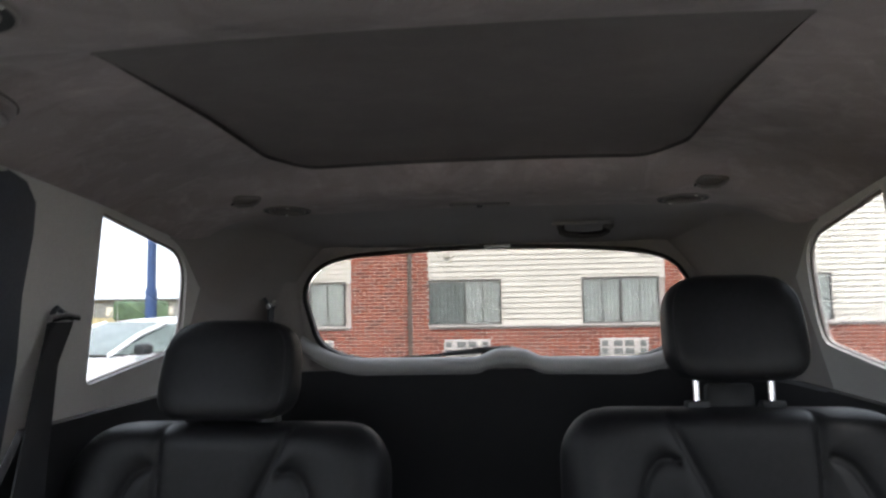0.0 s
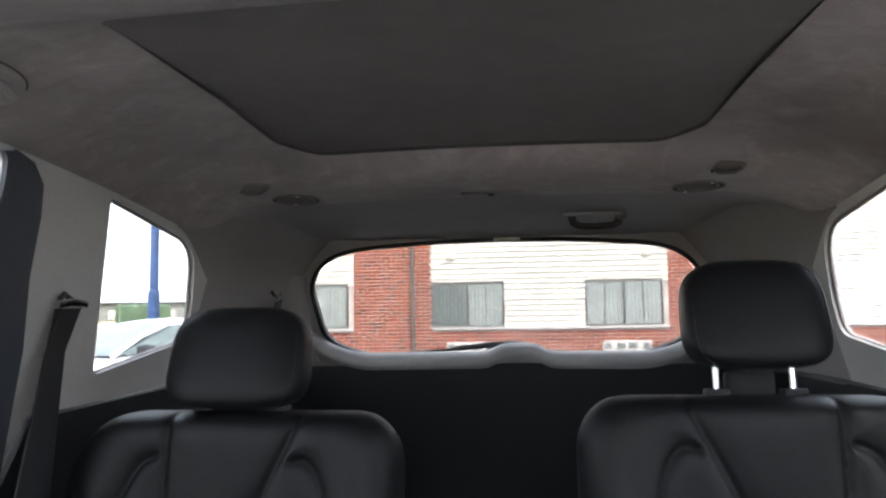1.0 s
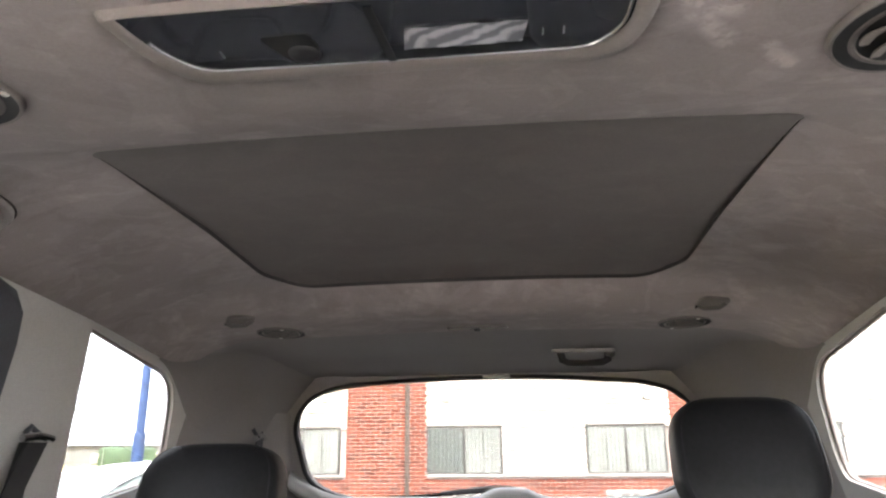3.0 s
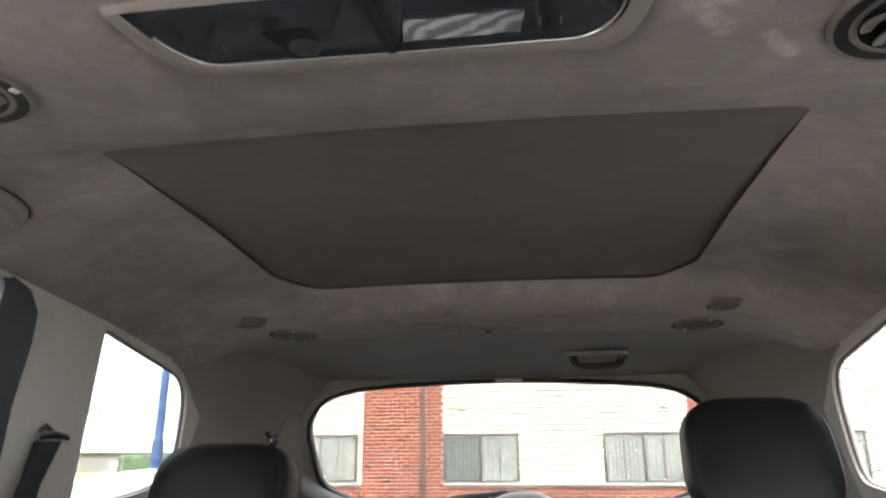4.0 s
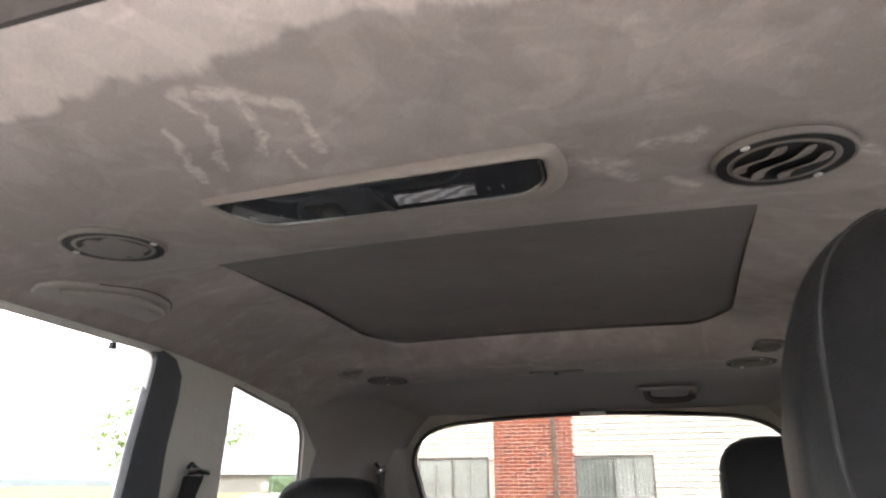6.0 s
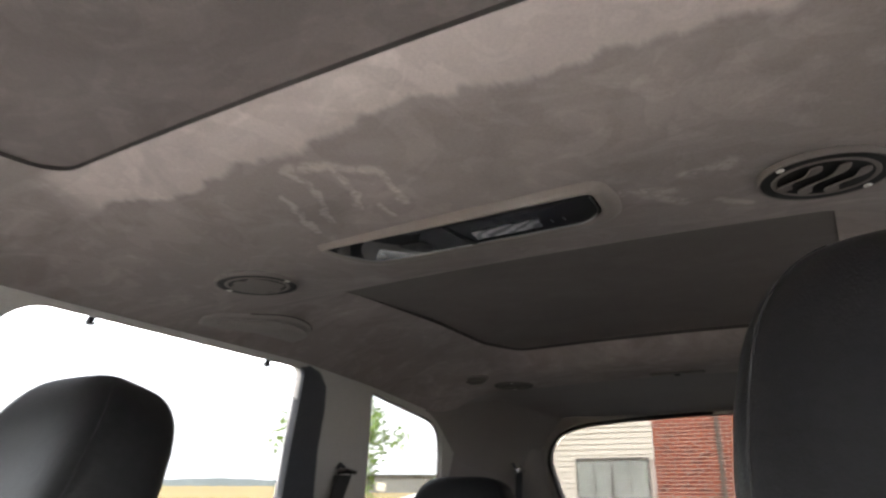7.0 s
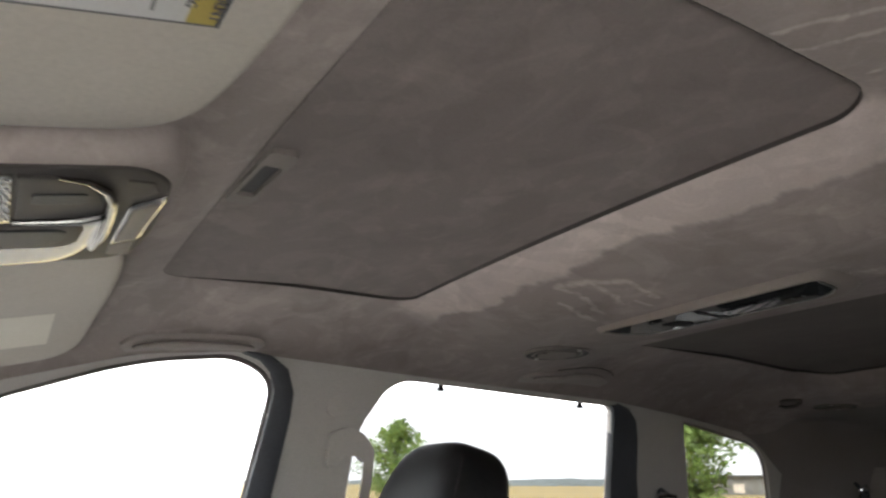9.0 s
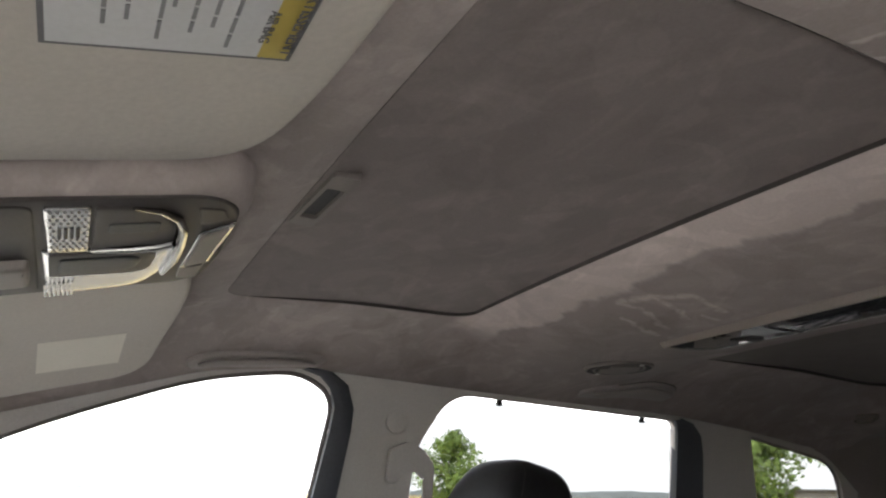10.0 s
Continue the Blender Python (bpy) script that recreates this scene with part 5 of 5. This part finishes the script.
structure("pavement", bm, CONCRETE, "unseen pale apron added to bounce daylight onto the headliner", "pavement", 0)
bm = bmesh.new()
for x, y, lx, ly in ((-8.1, 2, 0.2, 46), (19, 25.1, 54, 0.2), (19, -21.1, 54, 0.2)):
    box(bm, (lx, ly, 0.15), (x, y, 0.06), 0.02)
structure("kerb", bm, SILL, "pale concrete kerb round the car park", "kerb")

# low wooded hills on the horizon
hills = bmesh.new()
random.seed(5)
prev = None
for k in range(181):
    a = radians(-100 + 200 * k / 180)
    h = 1.0 + 6.5 * abs(noise.noise(Vector((k * 0.09, 0, 0)))) + 2.2 * noise.noise(Vector((k * 0.6, 3, 0))) + 2.4
    d = 620
    c = (-math.cos(a) * d, math.sin(a) * d)
    cur = [hills.verts.new((c[0], c[1], -1)), hills.verts.new((c[0] * 1.02, c[1] * 1.02, max(1.0, h))), hills.verts.new((c[0] * 1.15, c[1] * 1.15, -1))]
    if prev:
        for i in range(2):
            hills.faces.new((prev[i], prev[i + 1], cur[i + 1], cur[i]))
    prev = cur
structure("backdrop", hills, HILL, "low wooded hills on the horizon", "hills", 60)

# long low shed and hedge far behind the field
shed = thing("long_shed", "long low grey building far across the field", "building", Matrix.Translation((-66, 114, 0)) @ pose(0, 0, 0, 0, 0, 30))
bm = bmesh.new()
box(bm, (34, 12, 2.7), (0, 0, 1.35))
part("wall", bm, SHED, shed)
bm = bmesh.new()
box(bm, (35, 13, 0.35), (0, 0, 2.85), 0.1)
part("roof", bm, ROOFING, shed)
for k in range(4):
    bm = bmesh.new()
    box(bm, (1.6, 0.1, 1.4), (-12 + 8.5 * k, -6.05, 1.0))
    part("door", bm, SIDING, shed)


def leaf_cloud(bm, rnd, centre, radius, count, size, squash=0.8):
    for _ in range(count):
        d = Vector((rnd.gauss(0, 1), rnd.gauss(0, 1), rnd.gauss(0, 1) * squash)).normalized() * radius * rnd.uniform(0.35, 1.0)
        d.z *= squash
        n = Vector((rnd.gauss(0, 1), rnd.gauss(0, 1), rnd.gauss(0, 1) + 0.6)).normalized()
        u = n.cross(Vector((rnd.gauss(0, 1), rnd.gauss(0, 1), rnd.gauss(0, 1)))).normalized()
        v = n.cross(u)
        s = size * rnd.uniform(0.6, 1.3)
        c = centre + d
        q = [c - u * s, c - v * s * 0.45 + n * s * 0.12, c + u * s, c + v * s * 0.45 + n * s * 0.12]
        bm.faces.new([bm.verts.new(p) for p in q])


def tree(x, y, height, spread, seed, label, leaves=1.0):
    rnd = random.Random(seed)
    top = thing("tree", label, "tree", Matrix.Translation((x, y, 0)), "young trees")
    bm = bmesh.new()
    tips = []
    pts = [Vector((rnd.uniform(-0.05, 0.05) * k, rnd.uniform(-0.05, 0.05) * k, height * 0.93 * k / 6)) for k in range(7)]
    tube(bm, pts, [height * 0.022 * (1 - 0.85 * k / 6) for k in range(7)], 8)
    part("trunk", bm, BARK, top)
    bm = bmesh.new()
    for k in range(26):
        t = 0.18 + 0.80 * k / 25
        base = pts[min(5, int(t * 6))].lerp(pts[min(6, int(t * 6) + 1)], t * 6 - int(t * 6))
        a = k * 2.4 + rnd.uniform(-0.4, 0.4)
        prof = math.sin(math.pi * min(1, 0.12 + 0.92 * t)) ** 0.7
        ln = spread * prof * rnd.uniform(0.65, 1.1)
        tip = base + Vector((math.cos(a) * ln, math.sin(a) * ln, ln * 0.45 + rnd.uniform(0, 0.2)))
        tube(bm, [base, base.lerp(tip, 0.5) + Vector((0, 0, ln * 0.05)), tip], [0.030 * height / 5, 0.018 * height / 5, 0.006], 5)
        tips += [(tip, ln), (base.lerp(tip, 0.62), ln), (base.lerp(tip, 0.35), ln)]
    tips.append((pts[-1], spread * 0.4))
    part("limbs", bm, BARK, top)
    bm = bmesh.new()
    for tip, ln in tips:
        leaf_cloud(bm, rnd, tip, 0.22 + 0.22 * ln, int(70 * leaves), 0.085)
    part("crown", bm, LEAF, top, "bright green leaves in loose clumps", 0)
    return top


tree(-22.2, 12.7, 3.75, 1.15, 3, "young tree with upright green crown in the field")
tree(-11.65, 15.4, 4.3, 1.35, 8, "leafy green tree standing by the car park", 1.3)

rnd = random.Random(4)
hedge = thing("hedge", "dense dark green clipped hedge across the field", "hedge", Matrix.Translation((-44.6, 78.6, 0)) @ pose(0, 0, 0, 0, 0, 30) @ Matrix.Diagonal((1.3, 1.3, 1.2, 1)))
bm = bmesh.new()
box(bm, (4.6, 1.2, 1.9), (0, 0, 0.95), 0.3, 3)
part("core", bm, LEAF_DARK, hedge)
bm = bmesh.new()
for k in range(40):
    leaf_cloud(bm, rnd, Vector((rnd.uniform(-2.2, 2.2), rnd.uniform(-0.6, 0.6), rnd.uniform(0.3, 1.9))), 0.5, 40, 0.10)
part("foliage", bm, LEAF_DARK, hedge, "", 0)

pole = thing("sign_pole", "thick dark blue steel sign pole", "pole", Matrix.Translation((-10.9, 20.4, 0)))
bm = bmesh.new()
bmesh.ops.create_cone(bm, segments=20, radius1=0.17, radius2=0.17, depth=2.0, cap_ends=True, matrix=Matrix.Translation((0, 0, 1.0)))
part("lower_shaft", bm, BLUE, pole)
bm = bmesh.new()
bmesh.ops.create_cone(bm, segments=20, radius1=0.13, radius2=0.12, depth=6.2, cap_ends=True, matrix=Matrix.Translation((0, 0, 5.1)))
part("upper_shaft", bm, BLUE, pole)
for x, y, h, r in ((-31.0, 51.5, 4.2, 0.05), (-22.0, 45.5, 5.6, 0.06)):
    mast = thing("lamp_mast", "thin grey street lamp mast across the field", "street lamp", Matrix.Translation((x, y, 0)), "lamp masts")
    bm = bmesh.new()
    tube(bm, [(0, 0, 0), (0, 0, h * 0.9), (0.05, 0, h), (0.5, 0, h + 0.1)], [r, r * 0.7, r * 0.6, r * 0.6], 8)
    part("shaft", bm, STEEL, mast)
    bm = bmesh.new()
    box(bm, (0.4, 0.16, 0.08), (0.6, 0, h + 0.1), 0.03)
    part("lamp_head", bm, STEEL, mast)


# ---- parked white car ----
def parked_car(x, y, heading):
    top = thing("car", "white parked hatchback with dark windows", "car", Matrix.Translation((x, y, 0.03)) @ pose(0, 0, 0, 0, 0, heading) @ Matrix.Diagonal((1, 1, 0.955, 1)))
    # local: nose to +x
    L, W, Hh = 4.1, 1.68, 1.34
    prof = [(-2.02, 0.30, 0.74), (-2.04, 0.70, 0.78), (-1.98, 0.92, 0.76), (0.85, 0.93, 0.80), (1.65, 0.80, 0.76), (1.98, 0.66, 0.68), (2.05, 0.42, 0.66), (2.0, 0.24, 0.66)]
    bm = bmesh.new()
    rings = []
    for px, pz, hw in prof:
        rings.append([bm.verts.new((px, s * hw * k, pz - (0.03 if k > 0.9 else 0))) for s, k in ((-1, 1.0), (-1, 0.8), (-1, 0.3), (1, 0.3), (1, 0.8), (1, 1.0))])
    for a, b in zip(rings, rings[1:]):
        for i in range(5):
            bm.faces.new((a[i], a[i + 1], b[i + 1], b[i]))
    for s in (0, 5):
        low = [bm.verts.new((r[s].co.x, r[s].co.y * 1.06, 0.42)) for r in rings]
        for k in range(len(rings) - 1):
            bm.faces.new((rings[k][s], rings[k + 1][s], low[k + 1], low[k]))
        base = [bm.verts.new((r[s].co.x, r[s].co.y * 1.0, 0.22)) for r in rings]
        for k in range(len(rings) - 1):
            bm.faces.new((low[k], low[k + 1], base[k + 1], base[k]))
    bmesh.ops.bevel(bm, geom=list(bm.edges), offset=0.03, segments=2, affect="EDGES")
    part("body", bm, CARWHITE, top, "", 50)
    # roof and pillars: a cage of bars round the glass
    roof = [(-1.35, Hh - 0.06), (-0.9, Hh - 0.01), (-0.3, Hh), (0.15, Hh - 0.035)]
    bm = bmesh.new()
    rows = [[bm.verts.new((px, hw, pz - 0.05 * abs(hw / 0.56) ** 3)) for hw in (-0.57, -0.5, -0.25, 0, 0.25, 0.5, 0.57)] for px, pz in roof]
    for a, b in zip(rows, rows[1:]):
        for i in range(6):
            bm.faces.new((a[i], a[i + 1], b[i + 1], b[i]))
    made = bmesh.ops.extrude_face_region(bm, geom=list(bm.faces))
    for v in made["geom"]:
        if isinstance(v, bmesh.types.BMVert):
            v.co.z -= 0.04
    part("roof", bm, CARWHITE, top, "", 60)
    for s in (-1, 1):
        bm = bmesh.new()
        tube(bm, [(1.02, s * 0.72, 0.92), (0.6, s * 0.66, 1.14), (0.16, s * 0.57, 1.27)], 0.032, 8)
        part("front_pillar", bm, CARWHITE, top)
        bm = bmesh.new()
        tube(bm, [(-0.42, s * 0.74, 0.92), (-0.42, s * 0.58, 1.27)], 0.04, 8)
        part("middle_pillar", bm, BLACK, top)
        bm = bmesh.new()
        tube(bm, [(-1.75, s * 0.70, 0.92), (-1.35, s * 0.56, 1.25)], 0.07, 8)
        part("rear_pillar", bm, CARWHITE, top)
        bm = bmesh.new()
        vs = [bm.verts.new(p) for p in ((0.98, s * 0.735, 0.93), (-0.40, s * 0.75, 0.93), (-0.40, s * 0.585, 1.26), (0.18, s * 0.575, 1.255))]
        bm.faces.new(vs)
        part("front_side_window", bm, CARGLASS, top, "dark side window", 0)
        bm = bmesh.new()
        vs = [bm.verts.new(p) for p in ((-0.44, s * 0.75, 0.93), (-1.72, s * 0.715, 0.93), (-1.36, s * 0.57, 1.24), (-0.44, s * 0.585, 1.26))]
        bm.faces.new(vs)
        part("rear_side_window", bm, CARGLASS, top, "dark side window", 0)
        bm = bmesh.new()
        box(bm, (0.14, 0.20, 0.13), (0.72, s * 0.90, 0.98), 0.04, 3)
        part("wing_mirror", bm, BLACK, top)
        for wx in (-1.25, 1.28):
            bm = bmesh.new()
            bmesh.ops.create_cone(bm, segments=28, radius1=0.30, radius2=0.30, depth=0.2, cap_ends=True, matrix=Matrix.Translation((wx, s * 0.72, 0.28)) @ pose(0, 0, 0, 90, 0, 0))
            wheel = part("wheel", bm, TYRE, top)
            bm = bmesh.new()
            bmesh.ops.create_cone(bm, segments=20, radius1=0.19, radius2=0.17, depth=0.03, cap_ends=True, matrix=Matrix.Translation((wx, s * 0.825, 0.28)) @ pose(0, 0, 0, 90, 0, 0))
            part("rim", bm, SATIN, wheel)
    bm = bmesh.new()
    rows = [[bm.verts.new((1.02 + (0.17 - 1.02) * t + 0.06 * (1 - (h / 0.72) ** 2) * (1 - t), h * (1 - 0.2 * t), 0.93 + 0.35 * t)) for h in (-0.70, -0.4, 0, 0.4, 0.70)] for t in (0, 0.33, 0.66, 1)]
    for a, b in zip(rows, rows[1:]):
        for i in range(4):
            bm.faces.new((a[i], a[i + 1], b[i + 1], b[i]))
    part("windscreen", bm, CARGLASS, top, "pale reflecting windscreen", 60)
    bm = bmesh.new()
    vs = [bm.verts.new(p) for p in ((-1.90, -0.66, 0.93), (-1.90, 0.66, 0.93), (-1.38, 0.52, 1.27), (-1.38, -0.52, 1.27))]
    bm.faces.new(vs)
    part("rear_window", bm, CARGLASS, top, "", 0)
    for s in (-1, 1):
        bm = bmesh.new()
        box(bm, (0.16, 0.34, 0.14), (1.93, s * 0.48, 0.62), 0.05, 3)
        part("headlight", bm, LENS, top, "clear headlight")
    return top


parked_car(-4.69, 9.16, 247)

# ---- the building behind the car park ----
WALL_Y, TOPZ = 17.0, 5.6
X0, X1 = -7.55, 26.0
BAY = 7.33
house = thing("apartment_building", "two storey building of red brick and white siding with windows", "building")
bm = bmesh.new()
box(bm, (X1 - X0, 9.0, TOPZ), ((X0 + X1) / 2, WALL_Y + 4.56, TOPZ / 2))
part("wall", bm, MORTAR, house, "pale mortar wall behind the brick")
bm = bmesh.new()
a = [bm.verts.new(p) for p in ((X0 - 0.4, WALL_Y - 0.5, TOPZ), (X1 + 0.4, WALL_Y - 0.5, TOPZ), (X1 + 0.4, WALL_Y + 4.5, TOPZ + 2.2), (X0 - 0.4, WALL_Y + 4.5, TOPZ + 2.2), (X0 - 0.4, WALL_Y + 9.5, TOPZ), (X1 + 0.4, WALL_Y + 9.5, TOPZ))]
bm.faces.new((a[0], a[1], a[2], a[3]))
bm.faces.new((a[3], a[2], a[5], a[4]))
bm.faces.new((a[0], a[3], a[4]))
bm.faces.new((a[1], a[5], a[2]))
bm.faces.new((a[0], a[4], a[5], a[1]))
part("roof", bm, ROOFING, house, "grey shingle roof", 0)
SILL_Z, HEAD_Z = 0.86, 1.985
PIERS, WINDOWS, INFILL = [], [], []
for k in range(-1, 4):
    b = -3.96 + BAY * k
    PIERS.append((b, b + 1.88))
    WINDOWS += [(b + 1.885, b + 3.60), (b + 5.46, b + 7.20)]
    INFILL.append((b + 3.60, b + 5.46, SILL_Z + 0.06))
clip = lambda a, b: (max(a, X0), min(b, X1))
piers = [clip(a, b) for a, b in PIERS if b > X0 + 0.2 and a < X1]
windows = [(a, b) for a, b in WINDOWS if a > X0 - 0.1 and b < X1]

# siding boards: long wedge strips over the windows and between them
E_ = 0.125


def board(x0, x1, z):
    bm = bmesh.new()
    prof = [(0.0, 0.0), (-0.034, 0.0), (-0.038, 0.006), (-0.012, E_ + 0.004), (0.0, E_ + 0.004)]
    a = [bm.verts.new((x0, WALL_Y + 0.055 + y, z + h)) for y, h in prof]
    b = [bm.verts.new((x1, WALL_Y + 0.055 + y, z + h)) for y, h in prof]
    for i in range(5):
        bm.faces.new((a[i - 1], a[i], b[i], b[i - 1]))
    bm.faces.new(a)
    bm.faces.new(b)
    return part("siding_board", bm, SIDING, house, "", 0)


for k in range(-1, 4):
    b = -3.96 + BAY * k
    x0, x1 = clip(b + 1.88, b + BAY)
    if x1 - x0 < 0.3:
        continue
    z = SILL_Z + 0.06
    while z < TOPZ - 0.05:
        if z + E_ < HEAD_Z + 0.02:
            c0, c1 = clip(b + 3.60, b + 5.46)
            if c1 - c0 > 0.1:
                board(c0, c1, z)
        else:
            board(x0, x1, z)
        z += E_
    bm = bmesh.new()
    box(bm, (x1 - x0, 0.10, 0.06), ((x0 + x1) / 2, WALL_Y + 0.03, SILL_Z + 0.03), 0.01)
    part("sill_band", bm, SILL, house, "pale stone sill band")


def facade_window(x0, x1, dark_left):
    w, h = x1 - x0, HEAD_Z - SILL_Z - 0.06
    zc = SILL_Z + 0.06 + h / 2
    # thin sheet on the wall, coloured dark for the unlit room behind
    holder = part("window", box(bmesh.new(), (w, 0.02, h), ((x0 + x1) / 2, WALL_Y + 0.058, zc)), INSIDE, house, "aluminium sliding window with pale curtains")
    for cx, sz in (((x0 + 0.02), (0.04, 0.05, h)), ((x1 - 0.02), (0.04, 0.05, h)), (((x0 + x1) / 2), (0.05, 0.05, h))):
        bm = bmesh.new()
        box(bm, sz, (cx, WALL_Y + 0.02, zc), 0.005)
        part("frame_post", bm, BWIN, holder)
    for z in (SILL_Z + 0.08, HEAD_Z - 0.02):
        bm = bmesh.new()
        box(bm, (w, 0.05, 0.04), ((x0 + x1) / 2, WALL_Y + 0.02, z), 0.005)
        part("frame_rail", bm, BWIN, holder)
    # pleated curtains behind each pane
    for side in (0, 1):
        a, b = (x0 + 0.04, (x0 + x1) / 2 - 0.025) if side == 0 else ((x0 + x1) / 2 + 0.025, x1 - 0.04)
        bm = bmesh.new()
        n = 48
        rows = []
        for i in range(n + 1):
            x = a + (b - a) * i / n
            y = WALL_Y + 0.040 + 0.006 * math.sin(i * 1.15) + 0.003 * math.sin(i * 0.47 + x0)
            rows.append([bm.verts.new((x, y, z)) for z in (SILL_Z + 0.10, HEAD_Z - 0.04)])
        for r0, r1 in zip(rows, rows[1:]):
            bm.faces.new((r0[0], r0[1], r1[1], r1[0]))
        part("curtain", bm, SHED if (dark_left and side == 0) else CURTAIN, holder, "grey closed curtain" if (dark_left and side == 0) else "pale pleated curtain", 60)
        bm = bmesh.new()
        box(bm, (b - a, 0.004, h - 0.06), ((a + b) / 2, WALL_Y + 0.022, zc))
        ob = part("pane", bm, GLASS, holder, "", 0)
        if side or not dark_left:
            bm = bmesh.new()
            box(bm, (0.025, 0.02, h - 0.05), ((a + b) / 2, WALL_Y + 0.018, zc))
            part("mullion", bm, BWIN, holder)
    # air conditioner grille under the window
    cx = x0 + w * 0.52
    grille = part("ac_grille", box(bmesh.new(), (1.08, 0.05, 0.42), (cx, WALL_Y + 0.02, SILL_Z - 0.49), 0.01), SILL, house, "pale louvred air conditioner grille")
    for i, (dx, ww) in enumerate(((-0.43, 0.13), (-0.13, 0.20), (0.12, 0.20), (0.43, 0.13))):
        for z in (-0.40, -0.58):
            bm = bmesh.new()
            box(bm, (ww, 0.01, 0.13), (cx + dx, WALL_Y - 0.006, SILL_Z + z), 0.004)
            part("louvre", bm, SHED, grille)


for k, (a, b) in enumerate(windows):
    facade_window(a, b, k % 2 == 1)
for px in (-2.52, -2.52 + BAY):
    bm = bmesh.new()
    box(bm, (0.10, 0.07, TOPZ), (px, WALL_Y - 0.03, TOPZ / 2), 0.012)
    part("downpipe", bm, GUTTER, house, "brown metal downpipe")
for bx in (-1.62, 2.9):
    bm = bmesh.new()
    box(bm, (0.17, 0.08, 0.14), (bx, WALL_Y + 0.0, 2.58), 0.01)
    part("vent_cover", bm, SIDING, house, "small pale wall vent cover")

# bricks last: those of the pier seen best are single pieces
rnd = random.Random(11)
BW, BH, J = 0.212, 0.062, 0.020
brick_bm = bmesh.new()
box(brick_bm, (BW, 0.05, BH))
brick_mesh = bpy.data.meshes.new("brick")
brick_bm.to_mesh(brick_mesh)
brick_bm.free()
brick_mesh.materials.append(BRICK_ONE)
half_bm = bmesh.new()
box(half_bm, (BW / 2 - J / 2, 0.05, BH))
half_mesh = bpy.data.meshes.new("brick_half")
half_bm.to_mesh(half_mesh)
half_bm.free()
half_mesh.materials.append(BRICK_ONE)
count, verts, faces = 0, [], []


def lay(x0, x1, z0, z1, single):
    global count
    row = int(round(z0 / (BH + J)))
    while (row + 1) * (BH + J) <= z1 + 0.01:
        z = row * (BH + J) + BH / 2 + J / 2
        x = x0 + (0 if row % 2 else -(BW + J) / 2)
        while x < x1 - 0.02:
            a, b = max(x, x0), min(x + BW, x1)
            if b - a > 0.03:
                y = WALL_Y + 0.06 + 0.025 - 0.012 + rnd.uniform(-0.003, 0.003)
                whole = abs(b - a - BW) < 0.004
                if single and count < 300 and 0.55 < z < 2.95:
                    ob = new("brick", brick_mesh if whole else half_mesh)
                    ob.location = ((a + b) / 2, y, z)
                    if not whole:
                        ob.scale.x = (b - a) / (BW / 2 - J / 2)
                    ob.parent = house
                    count += 1
                else:
                    n = len(verts)
                    for dx in (a, b):
                        for dy in (-0.025, 0.02):
                            for dz in (-BH / 2, BH / 2):
                                verts.append((dx, y + dy, z + dz))
                    faces.extend([(n, n + 1, n + 5, n + 4), (n, n + 2, n + 3, n + 1), (n + 4, n + 5, n + 7, n + 6), (n + 1, n + 3, n + 7, n + 5), (n, n + 4, n + 6, n + 2)])
            x += BW + J
        row += 1


for a, b in piers:
    lay(a, b, SILL_Z + 0.0, TOPZ - 0.05, abs(a + 3.96) < 0.1)
lay(X0, X1, 0.0, SILL_Z - 0.005, False)
me = bpy.data.meshes.new("brickwork")
me.from_pydata(verts, [], faces)
me.materials.append(BRICK_MANY)
ob = new("brickwork", me)
ob.parent = house
tagged(ob, "red brickwork in running bond", "", "", "stuff")
